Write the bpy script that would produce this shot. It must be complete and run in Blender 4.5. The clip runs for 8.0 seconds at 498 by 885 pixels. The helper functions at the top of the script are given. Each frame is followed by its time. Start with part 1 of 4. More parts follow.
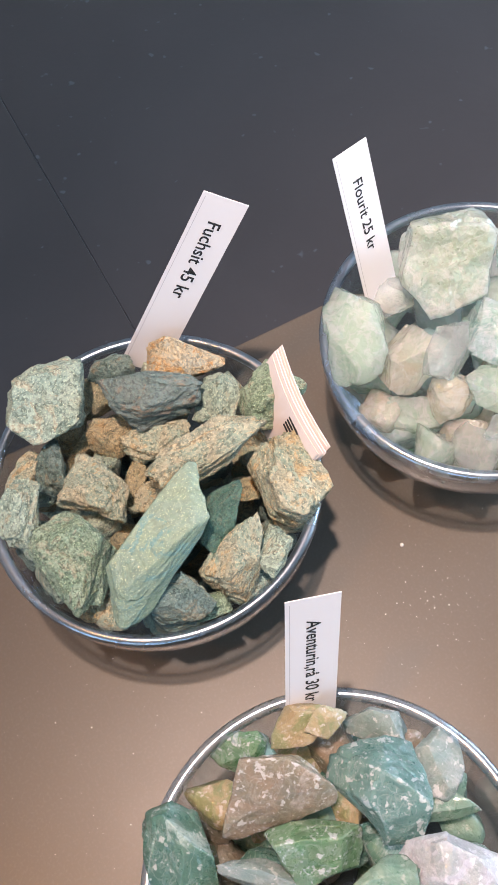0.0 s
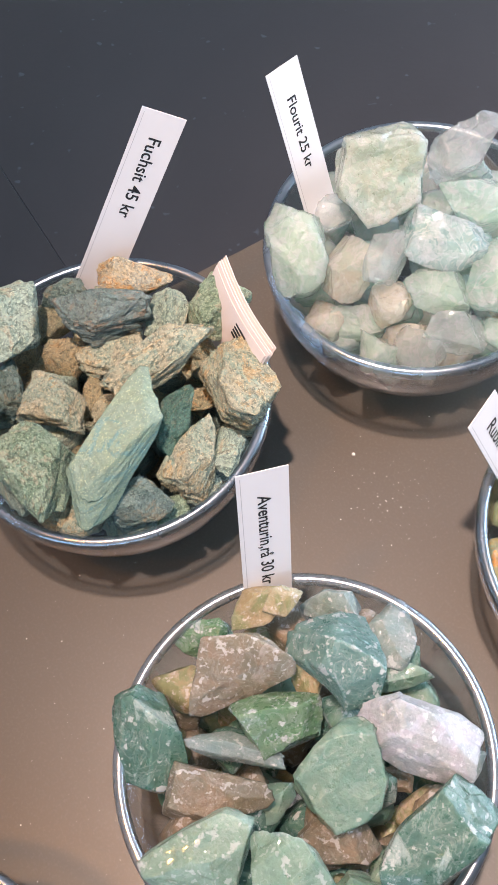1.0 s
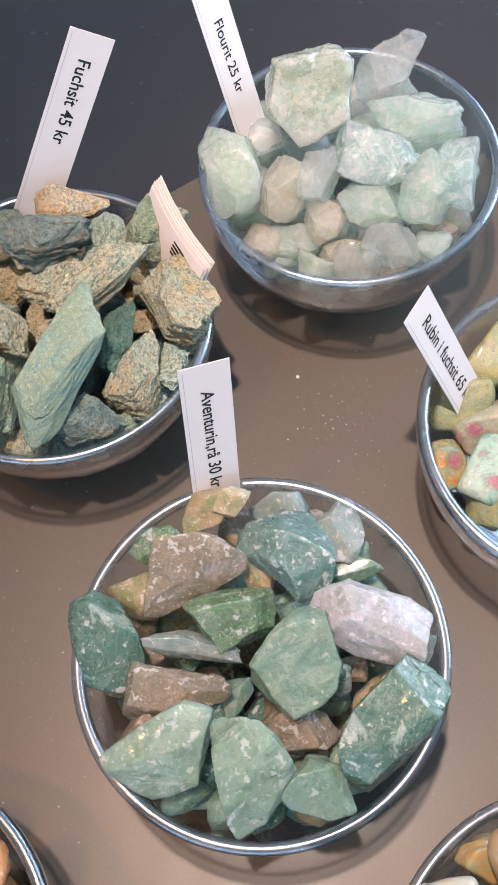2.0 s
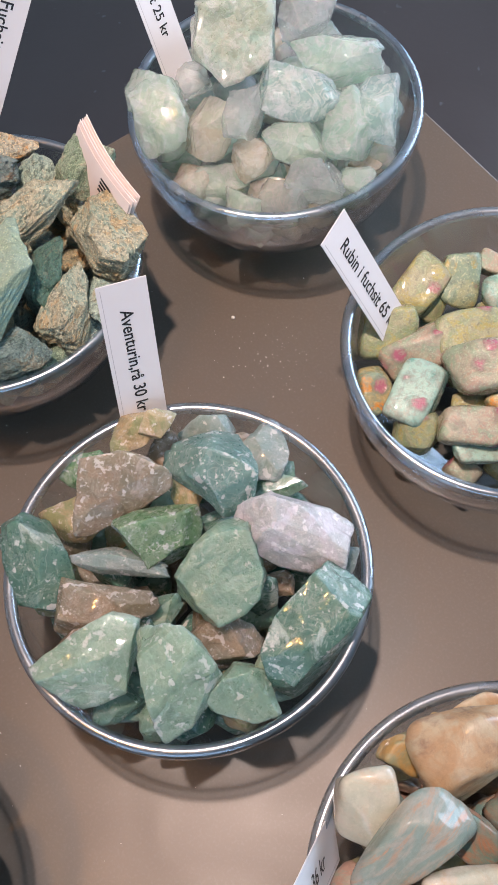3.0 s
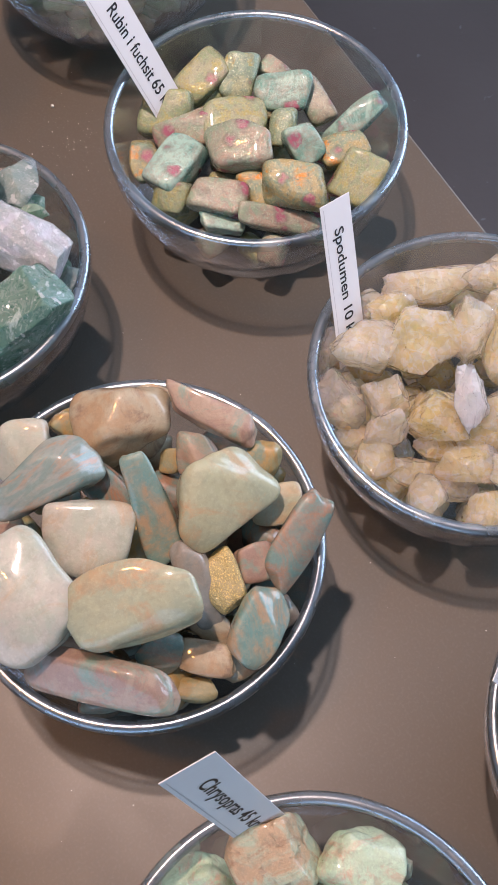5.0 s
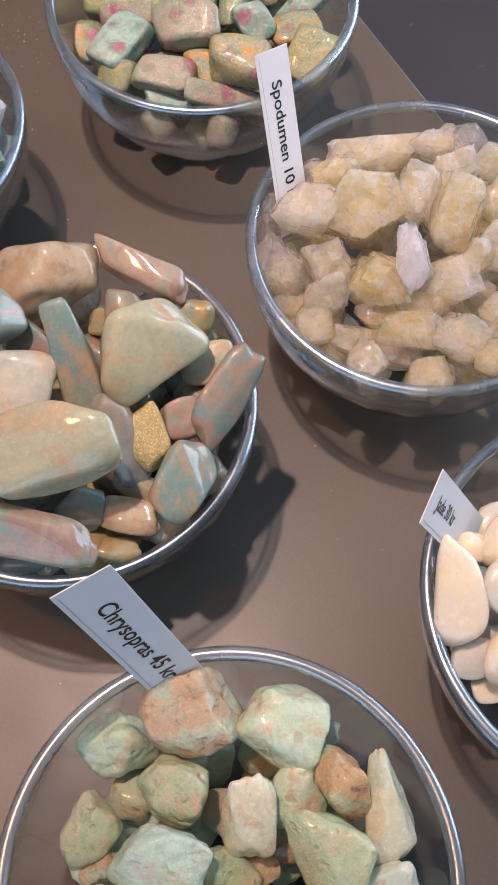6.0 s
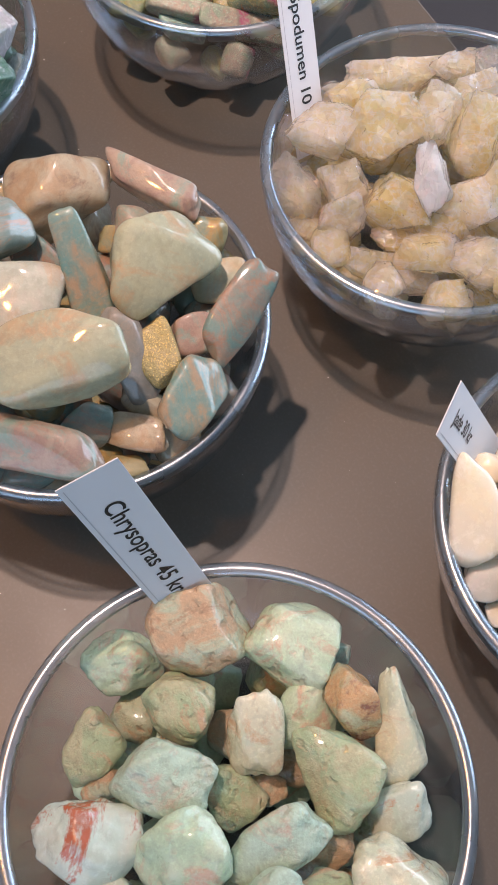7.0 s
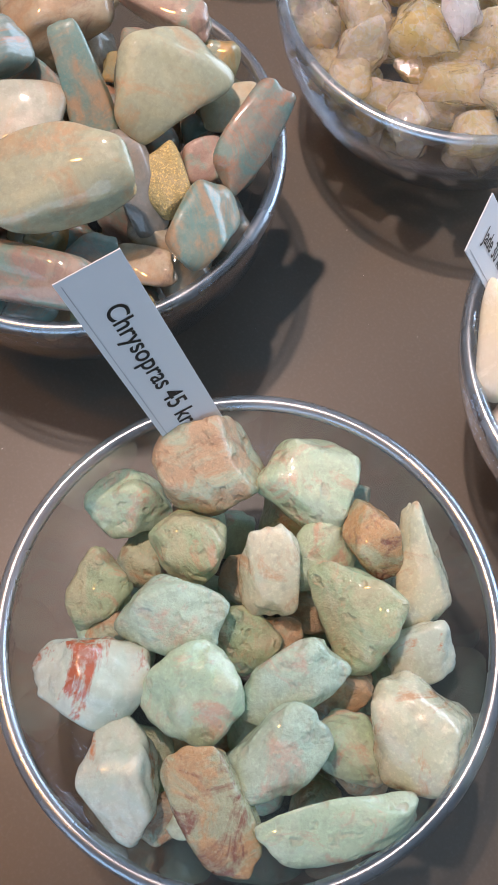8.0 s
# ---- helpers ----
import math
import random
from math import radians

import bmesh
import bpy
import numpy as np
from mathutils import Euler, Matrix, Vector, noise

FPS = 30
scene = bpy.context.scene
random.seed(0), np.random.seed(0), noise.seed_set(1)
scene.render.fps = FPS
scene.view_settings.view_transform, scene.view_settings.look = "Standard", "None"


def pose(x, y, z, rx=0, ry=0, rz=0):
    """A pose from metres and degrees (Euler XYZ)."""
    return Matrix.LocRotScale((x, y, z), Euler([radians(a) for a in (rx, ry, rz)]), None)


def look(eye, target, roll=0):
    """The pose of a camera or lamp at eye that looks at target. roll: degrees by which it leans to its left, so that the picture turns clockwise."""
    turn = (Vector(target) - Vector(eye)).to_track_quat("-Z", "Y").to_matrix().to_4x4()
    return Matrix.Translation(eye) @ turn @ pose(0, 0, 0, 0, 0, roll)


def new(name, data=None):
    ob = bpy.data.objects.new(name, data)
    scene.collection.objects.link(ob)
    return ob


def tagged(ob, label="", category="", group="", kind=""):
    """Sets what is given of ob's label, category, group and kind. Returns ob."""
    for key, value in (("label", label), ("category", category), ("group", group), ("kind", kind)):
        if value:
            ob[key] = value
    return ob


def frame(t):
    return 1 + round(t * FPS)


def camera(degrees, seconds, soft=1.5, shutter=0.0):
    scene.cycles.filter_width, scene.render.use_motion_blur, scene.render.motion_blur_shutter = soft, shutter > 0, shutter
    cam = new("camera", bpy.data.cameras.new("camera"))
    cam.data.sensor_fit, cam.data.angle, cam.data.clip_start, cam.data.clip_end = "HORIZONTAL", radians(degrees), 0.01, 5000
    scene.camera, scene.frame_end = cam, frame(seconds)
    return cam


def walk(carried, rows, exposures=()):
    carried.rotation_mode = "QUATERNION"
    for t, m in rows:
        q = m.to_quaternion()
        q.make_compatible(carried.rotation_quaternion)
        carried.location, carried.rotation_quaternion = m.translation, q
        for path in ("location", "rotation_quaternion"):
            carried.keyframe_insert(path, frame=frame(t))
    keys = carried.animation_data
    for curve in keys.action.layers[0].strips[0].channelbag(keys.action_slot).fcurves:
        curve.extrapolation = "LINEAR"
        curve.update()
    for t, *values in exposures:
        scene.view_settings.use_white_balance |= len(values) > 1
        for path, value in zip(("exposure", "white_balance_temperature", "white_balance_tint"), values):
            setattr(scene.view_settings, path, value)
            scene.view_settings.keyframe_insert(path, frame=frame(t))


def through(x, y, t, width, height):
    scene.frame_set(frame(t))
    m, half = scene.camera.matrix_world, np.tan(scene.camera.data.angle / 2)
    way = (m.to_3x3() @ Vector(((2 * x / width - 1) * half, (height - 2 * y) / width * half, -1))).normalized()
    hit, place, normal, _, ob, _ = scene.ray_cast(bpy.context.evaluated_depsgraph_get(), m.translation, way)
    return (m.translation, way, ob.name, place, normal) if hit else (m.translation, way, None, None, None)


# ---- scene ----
cam = camera(27.16, 8.0)
PATH = [
    (0, 0.0253, 0.0393, 0.3965, 25.4, 3.75, 2.14),
    (0.5, 0.0268, 0.0304, 0.4017, 25.51, 3.72, 1.44),
    (1, 0.0328, 0.0014, 0.3945, 25.37, 3.54, -1.1),
    (1.5, 0.0332, -0.0179, 0.3894, 25.35, 2.75, -3.11),
    (3, 0.0524, -0.0607, 0.3809, 25.4, 2.48, -6.34),
    (3.5, 0.0713, -0.0868, 0.3882, 25.29, 1.56, -6.53),
    (4, 0.0955, -0.1228, 0.3832, 25.1, 0.65, -4.43),
    (4.5, 0.1243, -0.1485, 0.3831, 25.11, -0.24, -0.99),
    (5, 0.1517, -0.1695, 0.3789, 24.83, -0.06, 0.45),
    (5.2, 0.1589, -0.1754, 0.3786, 24.8101, 0.2389, 0.5328),
    (6.3, 0.178, -0.2128, 0.3397, 25.1632, 0.0089, 1.2835),
    (6.5, 0.1741, -0.2142, 0.341, 25.04, 0.13, 1.6),
    (7, 0.1756, -0.2224, 0.3307, 24.54, 0.11, 1.9),
    (7.5, 0.1825, -0.2332, 0.3182, 24.11, 0.25, 2.13),
    (8, 0.1763, -0.2444, 0.3021, 21.73, 0.77, 2.29),
]
walk(cam, [(t, pose(x, y, z, rx, ry, rz)) for t, x, y, z, rx, ry, rz in PATH],
     [(0.0, -0.12, 6500, 9), (1.5, -0.20, 6450, 9), (3.0, -0.44, 6400, 10), (4.5, -0.56, 6350, 13), (6.5, -0.59, 6700, 14), (8.0, -0.50, 6450, 11)])

# ---- light: daylight from a window, warm ceiling spots ----
world = bpy.data.worlds.new("sky")
scene.world = world
world.use_nodes = True
sky = world.node_tree.nodes.new("ShaderNodeTexSky")
sky.sky_type, sky.sun_disc, sky.sun_elevation, sky.sun_rotation = "NISHITA", False, radians(35), radians(60)
world.node_tree.links.new(sky.outputs[0], world.node_tree.nodes["Background"].inputs[0])
world.node_tree.nodes["Background"].inputs[1].default_value = 0.12

FLOOR = -0.72
CEILING = 1.95
ROOM = (-2.6, 2.4, -2.4, 3.2)   # x and y limits of the room


def lamp(name, kind, energy, colour, m, **more):
    data = bpy.data.lights.new(name, kind)
    data.energy, data.color = energy, colour
    for key, value in more.items():
        if key == "size":
            data.size = value
        elif key == "size_y":
            data.shape, data.size_y = "RECTANGLE", value
        elif key == "radius":
            data.shadow_soft_size = value
        elif key == "cone":
            data.spot_size, data.spot_blend = radians(value), 1.0
    ob = new(name, data)
    ob.matrix_world = m
    return ob


SPOT_A = (-0.03, 0.12, 1.30)
SPOT_B = (-0.50, -0.12, 1.78)
lamp("spot_light", "SPOT", 134, (1.0, 0.755, 0.655), look(SPOT_A, (0.36, 0.28, 0)), radius=0.022, cone=60)
lamp("spot_light", "SPOT", 46, (1.0, 0.42, 0.10), look(SPOT_B, (-0.10, -0.12, 0)), radius=0.05, cone=44)
# daylight through the window opening in the right-hand wall
lamp("window_light", "AREA", 112, (0.56, 0.75, 1.0), look((2.30, 1.50, 0.75), (0.0, 0.45, 0.55)), size=2.6, size_y=1.8)
# and through a second one in the wall behind
lamp("window_light", "AREA", 42, (0.52, 0.73, 1.0), look((-0.8, -2.32, 0.75), (-0.3, 0.0, 0.60)), size=2.8, size_y=1.8)


# ---- building helpers ----
def mesh_of(name, bm, material, smooth=False):
    me = bpy.data.meshes.new(name)
    bm.to_mesh(me)
    bm.free()
    me.materials.append(material)
    if smooth:
        me.polygons.foreach_set("use_smooth", [True] * len(me.polygons))
    return me


def part(name, bm, material, parent=None, label="", smooth=False):
    ob = new(name, mesh_of(name, bm, material, smooth))
    ob.parent = parent
    return tagged(ob, label)


def box(bm, x0, x1, y0, y1, z0, z1):
    vs = [bm.verts.new((x, y, z)) for x in (x0, x1) for y in (y0, y1) for z in (z0, z1)]
    for f in ((0, 1, 3, 2), (4, 6, 7, 5), (0, 4, 5, 1), (2, 3, 7, 6), (0, 2, 6, 4), (1, 5, 7, 3)):
        bm.faces.new([vs[i] for i in f])
    return vs


def bevelled_box(x0, x1, y0, y1, z0, z1, r, n=2):
    bm = bmesh.new()
    box(bm, x0, x1, y0, y1, z0, z1)
    bmesh.ops.recalc_face_normals(bm, faces=bm.faces)
    bmesh.ops.bevel(bm, geom=list(bm.edges), offset=r, segments=n, affect="EDGES", profile=0.5)
    return bm


def lathe(profile, n):
    bm = bmesh.new()
    rings = []
    for r, z in profile:
        if r < 1e-6:
            rings.append([bm.verts.new((0, 0, z))])
        else:
            rings.append([bm.verts.new((r * math.cos(2 * math.pi * k / n), r * math.sin(2 * math.pi * k / n), z)) for k in range(n)])
    for a, b in zip(rings, rings[1:]):
        for k in range(n):
            j = (k + 1) % n
            ring = [a[k % len(a)], a[j % len(a)], b[j % len(b)], b[k % len(b)]]
            ring = list(dict.fromkeys(ring))
            if len(ring) > 2:
                bm.faces.new(ring)
    bmesh.ops.recalc_face_normals(bm, faces=bm.faces)
    return bm


# ---- materials ----
class Nodes:
    """A small wrapper to write node materials in few lines."""

    def __init__(self, name):
        self.m = bpy.data.materials.new(name)
        self.m.use_nodes = True
        self.t = self.m.node_tree
        self.b = self.t.nodes["Principled BSDF"]

    def add(self, kind, **inputs):
        n = self.t.nodes.new(kind)
        for key, value in inputs.items():
            self.put(n, key.replace("_", " "), value)
        return n

    def put(self, n, key, value):
        if isinstance(value, bpy.types.NodeSocket):
            self.t.links.new(value, n.inputs[key])
        else:
            n.inputs[key].default_value = value

    def coords(self, stretch=(1, 1, 1), spread=7.0):
        c = self.add("ShaderNodeTexCoord")
        i = self.add("ShaderNodeObjectInfo")
        k = self.add("ShaderNodeMath")
        k.operation = "MULTIPLY"
        self.t.links.new(i.outputs["Random"], k.inputs[0])
        k.inputs[1].default_value = spread
        mp = self.add("ShaderNodeMapping", Scale=stretch)
        self.t.links.new(c.outputs["Object"], mp.inputs["Vector"])
        self.t.links.new(k.outputs[0], mp.inputs["Location"])
        return mp.outputs[0]

    def noise(self, vec, scale, detail=4.0, rough=0.55, warp=0.0):
        n = self.add("ShaderNodeTexNoise", Scale=scale, Detail=detail, Roughness=rough, Distortion=warp)
        self.t.links.new(vec, n.inputs["Vector"])
        return n.outputs[0]

    def ramp(self, fac, *stops):
        r = self.add("ShaderNodeValToRGB")
        self.t.links.new(fac, r.inputs[0])
        e = r.color_ramp.elements
        while len(e) < len(stops):
            e.new(0.5)
        for el, (p, c) in zip(e, stops):
            el.position = p
            el.color = (*c, 1) if len(c) == 3 else c
        return r.outputs[0]

    def grey(self, fac, lo, hi, a=0.0, b=1.0):
        return self.ramp(fac, (lo, (a, a, a)), (hi, (b, b, b)))

    def mix(self, fac, a, b, mode="MIX"):
        n = self.t.nodes.new("ShaderNodeMix")
        n.data_type, n.blend_type = "RGBA", mode
        for sock, value in ((n.inputs[0], fac), (n.inputs[6], a), (n.inputs[7], b)):
            if isinstance(value, bpy.types.NodeSocket):
                self.t.links.new(value, sock)
            else:
                sock.default_value = value if isinstance(value, float) else (*value, 1)
        return n.outputs[2]

    def split(self, colour):
        n = self.t.nodes.new("ShaderNodeSeparateColor")
        self.t.links.new(colour, n.inputs[0])
        return n.outputs[0]

    def bump(self, height, strength, distance, normal=None):
        n = self.add("ShaderNodeBump", Strength=strength, Distance=distance, Height=height)
        if normal is not None:
            self.t.links.new(normal, n.inputs["Normal"])
        return n.outputs[0]

    def out(self, **inputs):
        for key, value in inputs.items():
            key = key.replace("_", " ")
            if key == "Base Color" and isinstance(value, tuple):
                value = (*value, 1)
            self.put(self.b, key, value)
        return self.m


def plain(name, colour, rough, grain=40.0, amount=0.12, bump=0.1, metallic=0.0):
    k = Nodes(name)
    v = k.coords()
    f = k.noise(v, grain)
    g = k.noise(v, grain * 0.12, 3)
    dark = tuple(c * (1 - amount) for c in colour)
    light = tuple(min(1, c * (1 + amount)) for c in colour)
    col = k.mix(g, k.ramp(f, (0.3, dark), (0.7, light)), colour)
    return k.out(Base_Color=col, Roughness=k.grey(f, 0.2, 0.8, rough * 0.9, min(1, rough * 1.1)), Metallic=metallic,
                 Normal=k.bump(f, bump, 0.0005))


def tabletop_material():
    k = Nodes("taupe_laminate")
    v = k.coords()
    fine = k.noise(v, 900, 2)
    cloud = k.noise(v, 9, 5)
    smear = k.noise(v, 35, 4, 0.6, 0.8)
    col = k.mix(cloud, (0.085, 0.069, 0.053), (0.102, 0.085, 0.067))
    col = k.mix(k.grey(fine, 0.5, 0.75, 0.0, 0.16), col, (0.18, 0.16, 0.145))
    rough = k.grey(smear, 0.3, 0.75, 0.37, 0.43)
    return k.out(Base_Color=col, Roughness=rough, Normal=k.bump(fine, 0.06, 0.0002), Specular_IOR_Level=0.5)


def floor_material():
    k = Nodes("dark_slate_floor")
    v = k.coords()
    fine = k.noise(v, 120, 4)
    cloud = k.noise(v, 2.2, 5, 0.6, 0.4)
    fleck = k.noise(v, 60, 1)
    col = k.mix(cloud, (0.051, 0.040, 0.038), (0.088, 0.071, 0.068))
    col = k.mix(k.grey(fleck, 0.74, 0.8), col, (0.12, 0.12, 0.13))
    return k.out(Base_Color=col, Roughness=k.grey(cloud, 0.3, 0.7, 0.30, 0.44), Normal=k.bump(fine, 0.15, 0.001))


def clear_glass(name, tint, base_gloss, edge_gloss, rough, sheen=(0.95, 0.97, 1.0)):
    """Thin clear glass: lets light straight through, with gloss that grows towards grazing angles."""
    k = Nodes(name)
    v = k.coords()
    f = k.noise(v, 60, 3)
    facing = k.add("ShaderNodeLayerWeight", Blend=0.5).outputs["Facing"]
    power = k.add("ShaderNodeMath")
    power.operation = "POWER"
    k.t.links.new(facing, power.inputs[0])
    power.inputs[1].default_value = 3.2
    gloss = k.grey(power.outputs[0], 0.0, 1.0, base_gloss, edge_gloss)
    through = k.add("ShaderNodeBsdfTransparent", Color=(*tint, 1))
    mirror = k.add("ShaderNodeBsdfGlossy", Color=(*sheen, 1), Roughness=k.grey(f, 0.4, 0.8, rough, rough * 1.8))
    both = k.add("ShaderNodeMixShader")
    k.t.links.new(gloss, both.inputs[0])
    k.t.links.new(through.outputs[0], both.inputs[1])
    k.t.links.new(mirror.outputs[0], both.inputs[2])
    k.t.links.new(both.outputs[0], k.t.nodes["Material Output"].inputs["Surface"])
    k.t.nodes.remove(k.b)
    return k.m


def glass_material():
    return clear_glass("clear_glass", (0.86, 0.885, 0.90), 0.05, 0.8, 0.012)


def rim_material():
    # skylight on the lip is put into a bluish gloss colour, strong all round
    return clear_glass("sky_tinted_rim", (0.88, 0.93, 0.97), 0.28, 0.8, 0.22, (0.82, 0.90, 1.0))


def paper_material(name, colour):
    k = Nodes(name)
    v = k.coords()
    f = k.noise(v, 1800, 3)
    g = k.noise(v, 60, 3)
    col = k.mix(g, tuple(c * 0.96 for c in colour), colour)
    return k.out(Base_Color=col, Roughness=0.62, Normal=k.bump(f, 0.08, 0.0001))


def mineral(name, base, second, vein, rough, scale=90.0, stretch=(1, 1, 1), spots=0.0, spot_colour=(0.5, 0.05, 0.12), spot_scale=120.0,
            bump=0.4, clear=0.0, sub=0.0, painted_glint=0.0, coat=0.0, vein_at=0.62, pits=0.0, frost=0.0, speck=0.5, soft=0.035, veil=0.0, deep=1.0, solid=1.0, flakes=0.0, chips=0.0):
    """A stone: base colour clouded with a second, veins or stains of a third, spots, speckle, relief, clearness."""
    k = Nodes(name)
    v = k.coords(stretch)
    u = k.coords()
    narrow = lambda at: 0.5 + (at - 0.5) * 0.62
    cloud = k.noise(v, scale * 1.3, 6, 0.62, 1.0)
    stain = k.noise(v, scale, 8, 0.68, 1.6)
    fine = k.noise(v, scale * 7, 5, 0.7)
    grain = k.noise(u, scale * 16, 3, 0.7)
    col = k.mix(k.grey(cloud, 0.44, 0.56), base, second)
    at = narrow(vein_at)
    col = k.mix(k.grey(stain, at - soft * 0.6, at + soft), col, vein)
    col = k.mix(k.grey(fine, 0.48, 0.64, 0.0, speck), col, tuple(c * 0.5 for c in second))
    col = k.mix(k.grey(grain, 0.52, 0.66, 0.0, speck * 0.75), col, tuple(min(1.0, c * 1.5 + 0.03) for c in base))
    if spots:
        # round grains with a darker rim, in some of the cells only
        bent = k.mix(0.004, u, k.add("ShaderNodeTexNoise", Vector=u, Scale=spot_scale * 2.2).outputs[1], "ADD")
        cell = k.add("ShaderNodeTexVoronoi", Vector=bent, Scale=spot_scale)
        some = k.grey(k.split(cell.outputs["Color"]), spots - 0.01, spots)
        ring = k.ramp(cell.outputs["Distance"], (0.34, (0.7, 0.7, 0.7)), (0.46, (0, 0, 0)))
        core = k.ramp(cell.outputs["Distance"], (0.24, (1, 1, 1)), (0.36, (0, 0, 0)))
        col = k.mix(k.mix(1.0, ring, some, "MULTIPLY"), col, tuple(0.45 * c for c in second))
        inner = k.mix(k.grey(fine, 0.45, 0.6), spot_colour, tuple(0.45 * c + 0.5 * d for c, d in zip(base, spot_colour)))
        col = k.mix(k.mix(1.0, core, some, "MULTIPLY"), col, inner)
    if frost:
        s = k.noise(u, scale * 4.6, 3, 0.55, 0.2)
        at = narrow(frost)
        col = k.mix(k.grey(s, at, at + 0.05), col, tuple(0.35 + 0.55 * c for c in vein))
        s = k.noise(u, scale * 11, 1, 0.5)
        col = k.mix(k.grey(s, at + 0.05, at + 0.10, 0.0, 0.6), col, tuple(0.3 + 0.6 * c for c in vein))
    if veil:
        s = k.noise(v, scale * 2.2, 5, 0.6, 1.2)
        line = k.ramp(s, (0.455, (0, 0, 0)), (0.5, (veil, veil, veil)), (0.53, (0, 0, 0)))
        col = k.mix(line, col, tuple(0.25 + 0.72 * c for c in vein))
    r = k.grey(fine, 0.35, 0.65, rough * 0.75, min(1.0, rough * 1.25))
    normal = k.bump(grain, bump * 0.5, 0.0008, k.bump(fine, bump, 0.0016, k.bump(cloud, bump * 0.7, 0.004)))
    if pits:
        s = k.noise(u, scale * 4.5, 2, 0.5)
        at = narrow(pits)
        normal = k.bump(k.grey(s, at, at + 0.14, 1.0, 0.0), 0.6, 0.0008, normal)
        col = k.mix(k.grey(s, at, at + 0.12, 0.0, 0.6), col, tuple(0.5 * c + 0.4 * d for c, d in zip(vein, base)))
    if flakes:
        # mica scales, each with its own tone, slope and gloss
        cell = k.add("ShaderNodeTexVoronoi", Vector=k.mix(0.0012, v, k.add("ShaderNodeTexNoise", Vector=u, Scale=300.0).outputs[1], "ADD"), Scale=scale * 13)
        tone = k.split(cell.outputs["Color"])
        col = k.mix(k.grey(tone, 0.0, 0.45, flakes, 0.0), col, tuple(0.22 * c for c in second))
        col = k.mix(k.grey(tone, 0.66, 1.0, 0.0, flakes * 0.9), col, tuple(min(1.0, 1.35 * c + 0.10) for c in base))
        r = k.mix(k.grey(tone, 0.7, 0.9), r, (0.2, 0.2, 0.2))
        normal = k.bump(tone, 0.55, 0.0012, normal)
    if chips:
        # small fracture faces
        cell = k.add("ShaderNodeTexVoronoi", Vector=u, Scale=scale * 4.0)
        cell.distance = "MANHATTAN"
        big = k.add("ShaderNodeTexVoronoi", Vector=u, Scale=scale * 1.7)
        if chips > 0.5:
            # inner fractures: bright and dark play of light painted as whitish and deep cells
            inner = k.add("ShaderNodeTexVoronoi", Vector=k.mix(0.006, u, k.add("ShaderNodeTexNoise", Vector=u, Scale=220.0).outputs[1], "ADD"), Scale=scale * 6.0)
            tone = k.split(inner.outputs["Color"])
            col = k.mix(k.grey(tone, 0.0, 0.6, 0.28, 0.0), col, tuple(c ** 1.2 * 0.78 for c in base))
            col = k.mix(k.grey(tone, 0.6, 1.0, 0.0, 0.45), col, tuple(0.45 + 0.52 * c for c in vein))
        normal = k.bump(big.outputs["Distance"], chips, 0.006, k.bump(cell.outputs["Distance"], chips * 0.7, 0.0025, normal))
    if painted_glint:
        # sparkle put into the colour: fine warm bright specks, glossier too
        s = k.noise(u, 1900, 2, 0.6)
        at = narrow(painted_glint) - 0.01
        g = k.grey(s, at, at + 0.06)
        r = k.mix(g, r, (0.16, 0.16, 0.16))
        col = k.mix(g, col, tuple(min(1.0, 1.4 * c + w) for c, w in zip(base, (0.14, 0.10, 0.05))))
    k.out(Base_Color=col, Roughness=r, Normal=normal, Coat_Weight=coat, Coat_Roughness=0.05)
    if clear:
        k.out(Transmission_Weight=clear * 0.8 if solid < 1 else k.grey(stain, 0.4, 0.65, clear, clear * 0.3), IOR=1.5)
    if solid < 1:
        k.out(Alpha=solid)
    if sub:
        k.out(Subsurface_Weight=sub, Subsurface_Radius=(0.010, 0.012, 0.011), Subsurface_Scale=deep)
    return k.m


TABLETOP, FLOORING, GLASS, RIM_GLASS = tabletop_material(), floor_material(), glass_material(), rim_material()
WALL, CEIL = plain("wall_paint", (0.60, 0.58, 0.56), 0.7), plain("ceiling_paint", (0.82, 0.81, 0.80), 0.8)
STEEL, GROUT = plain("dark_steel", (0.08, 0.08, 0.085), 0.4, metallic=0.8), plain("grout", (0.13, 0.13, 0.135), 0.8)
CARD, INK, SLIP = paper_material("white_card", (0.71, 0.70, 0.71)), plain("black_ink", (0.012, 0.012, 0.014), 0.5), paper_material("pale_pink_paper", (0.85, 0.74, 0.69))
INK_GREY, DUST = plain("grey_ink", (0.45, 0.44, 0.46), 0.5), plain("white_grit", (0.75, 0.73, 0.68), 0.6)

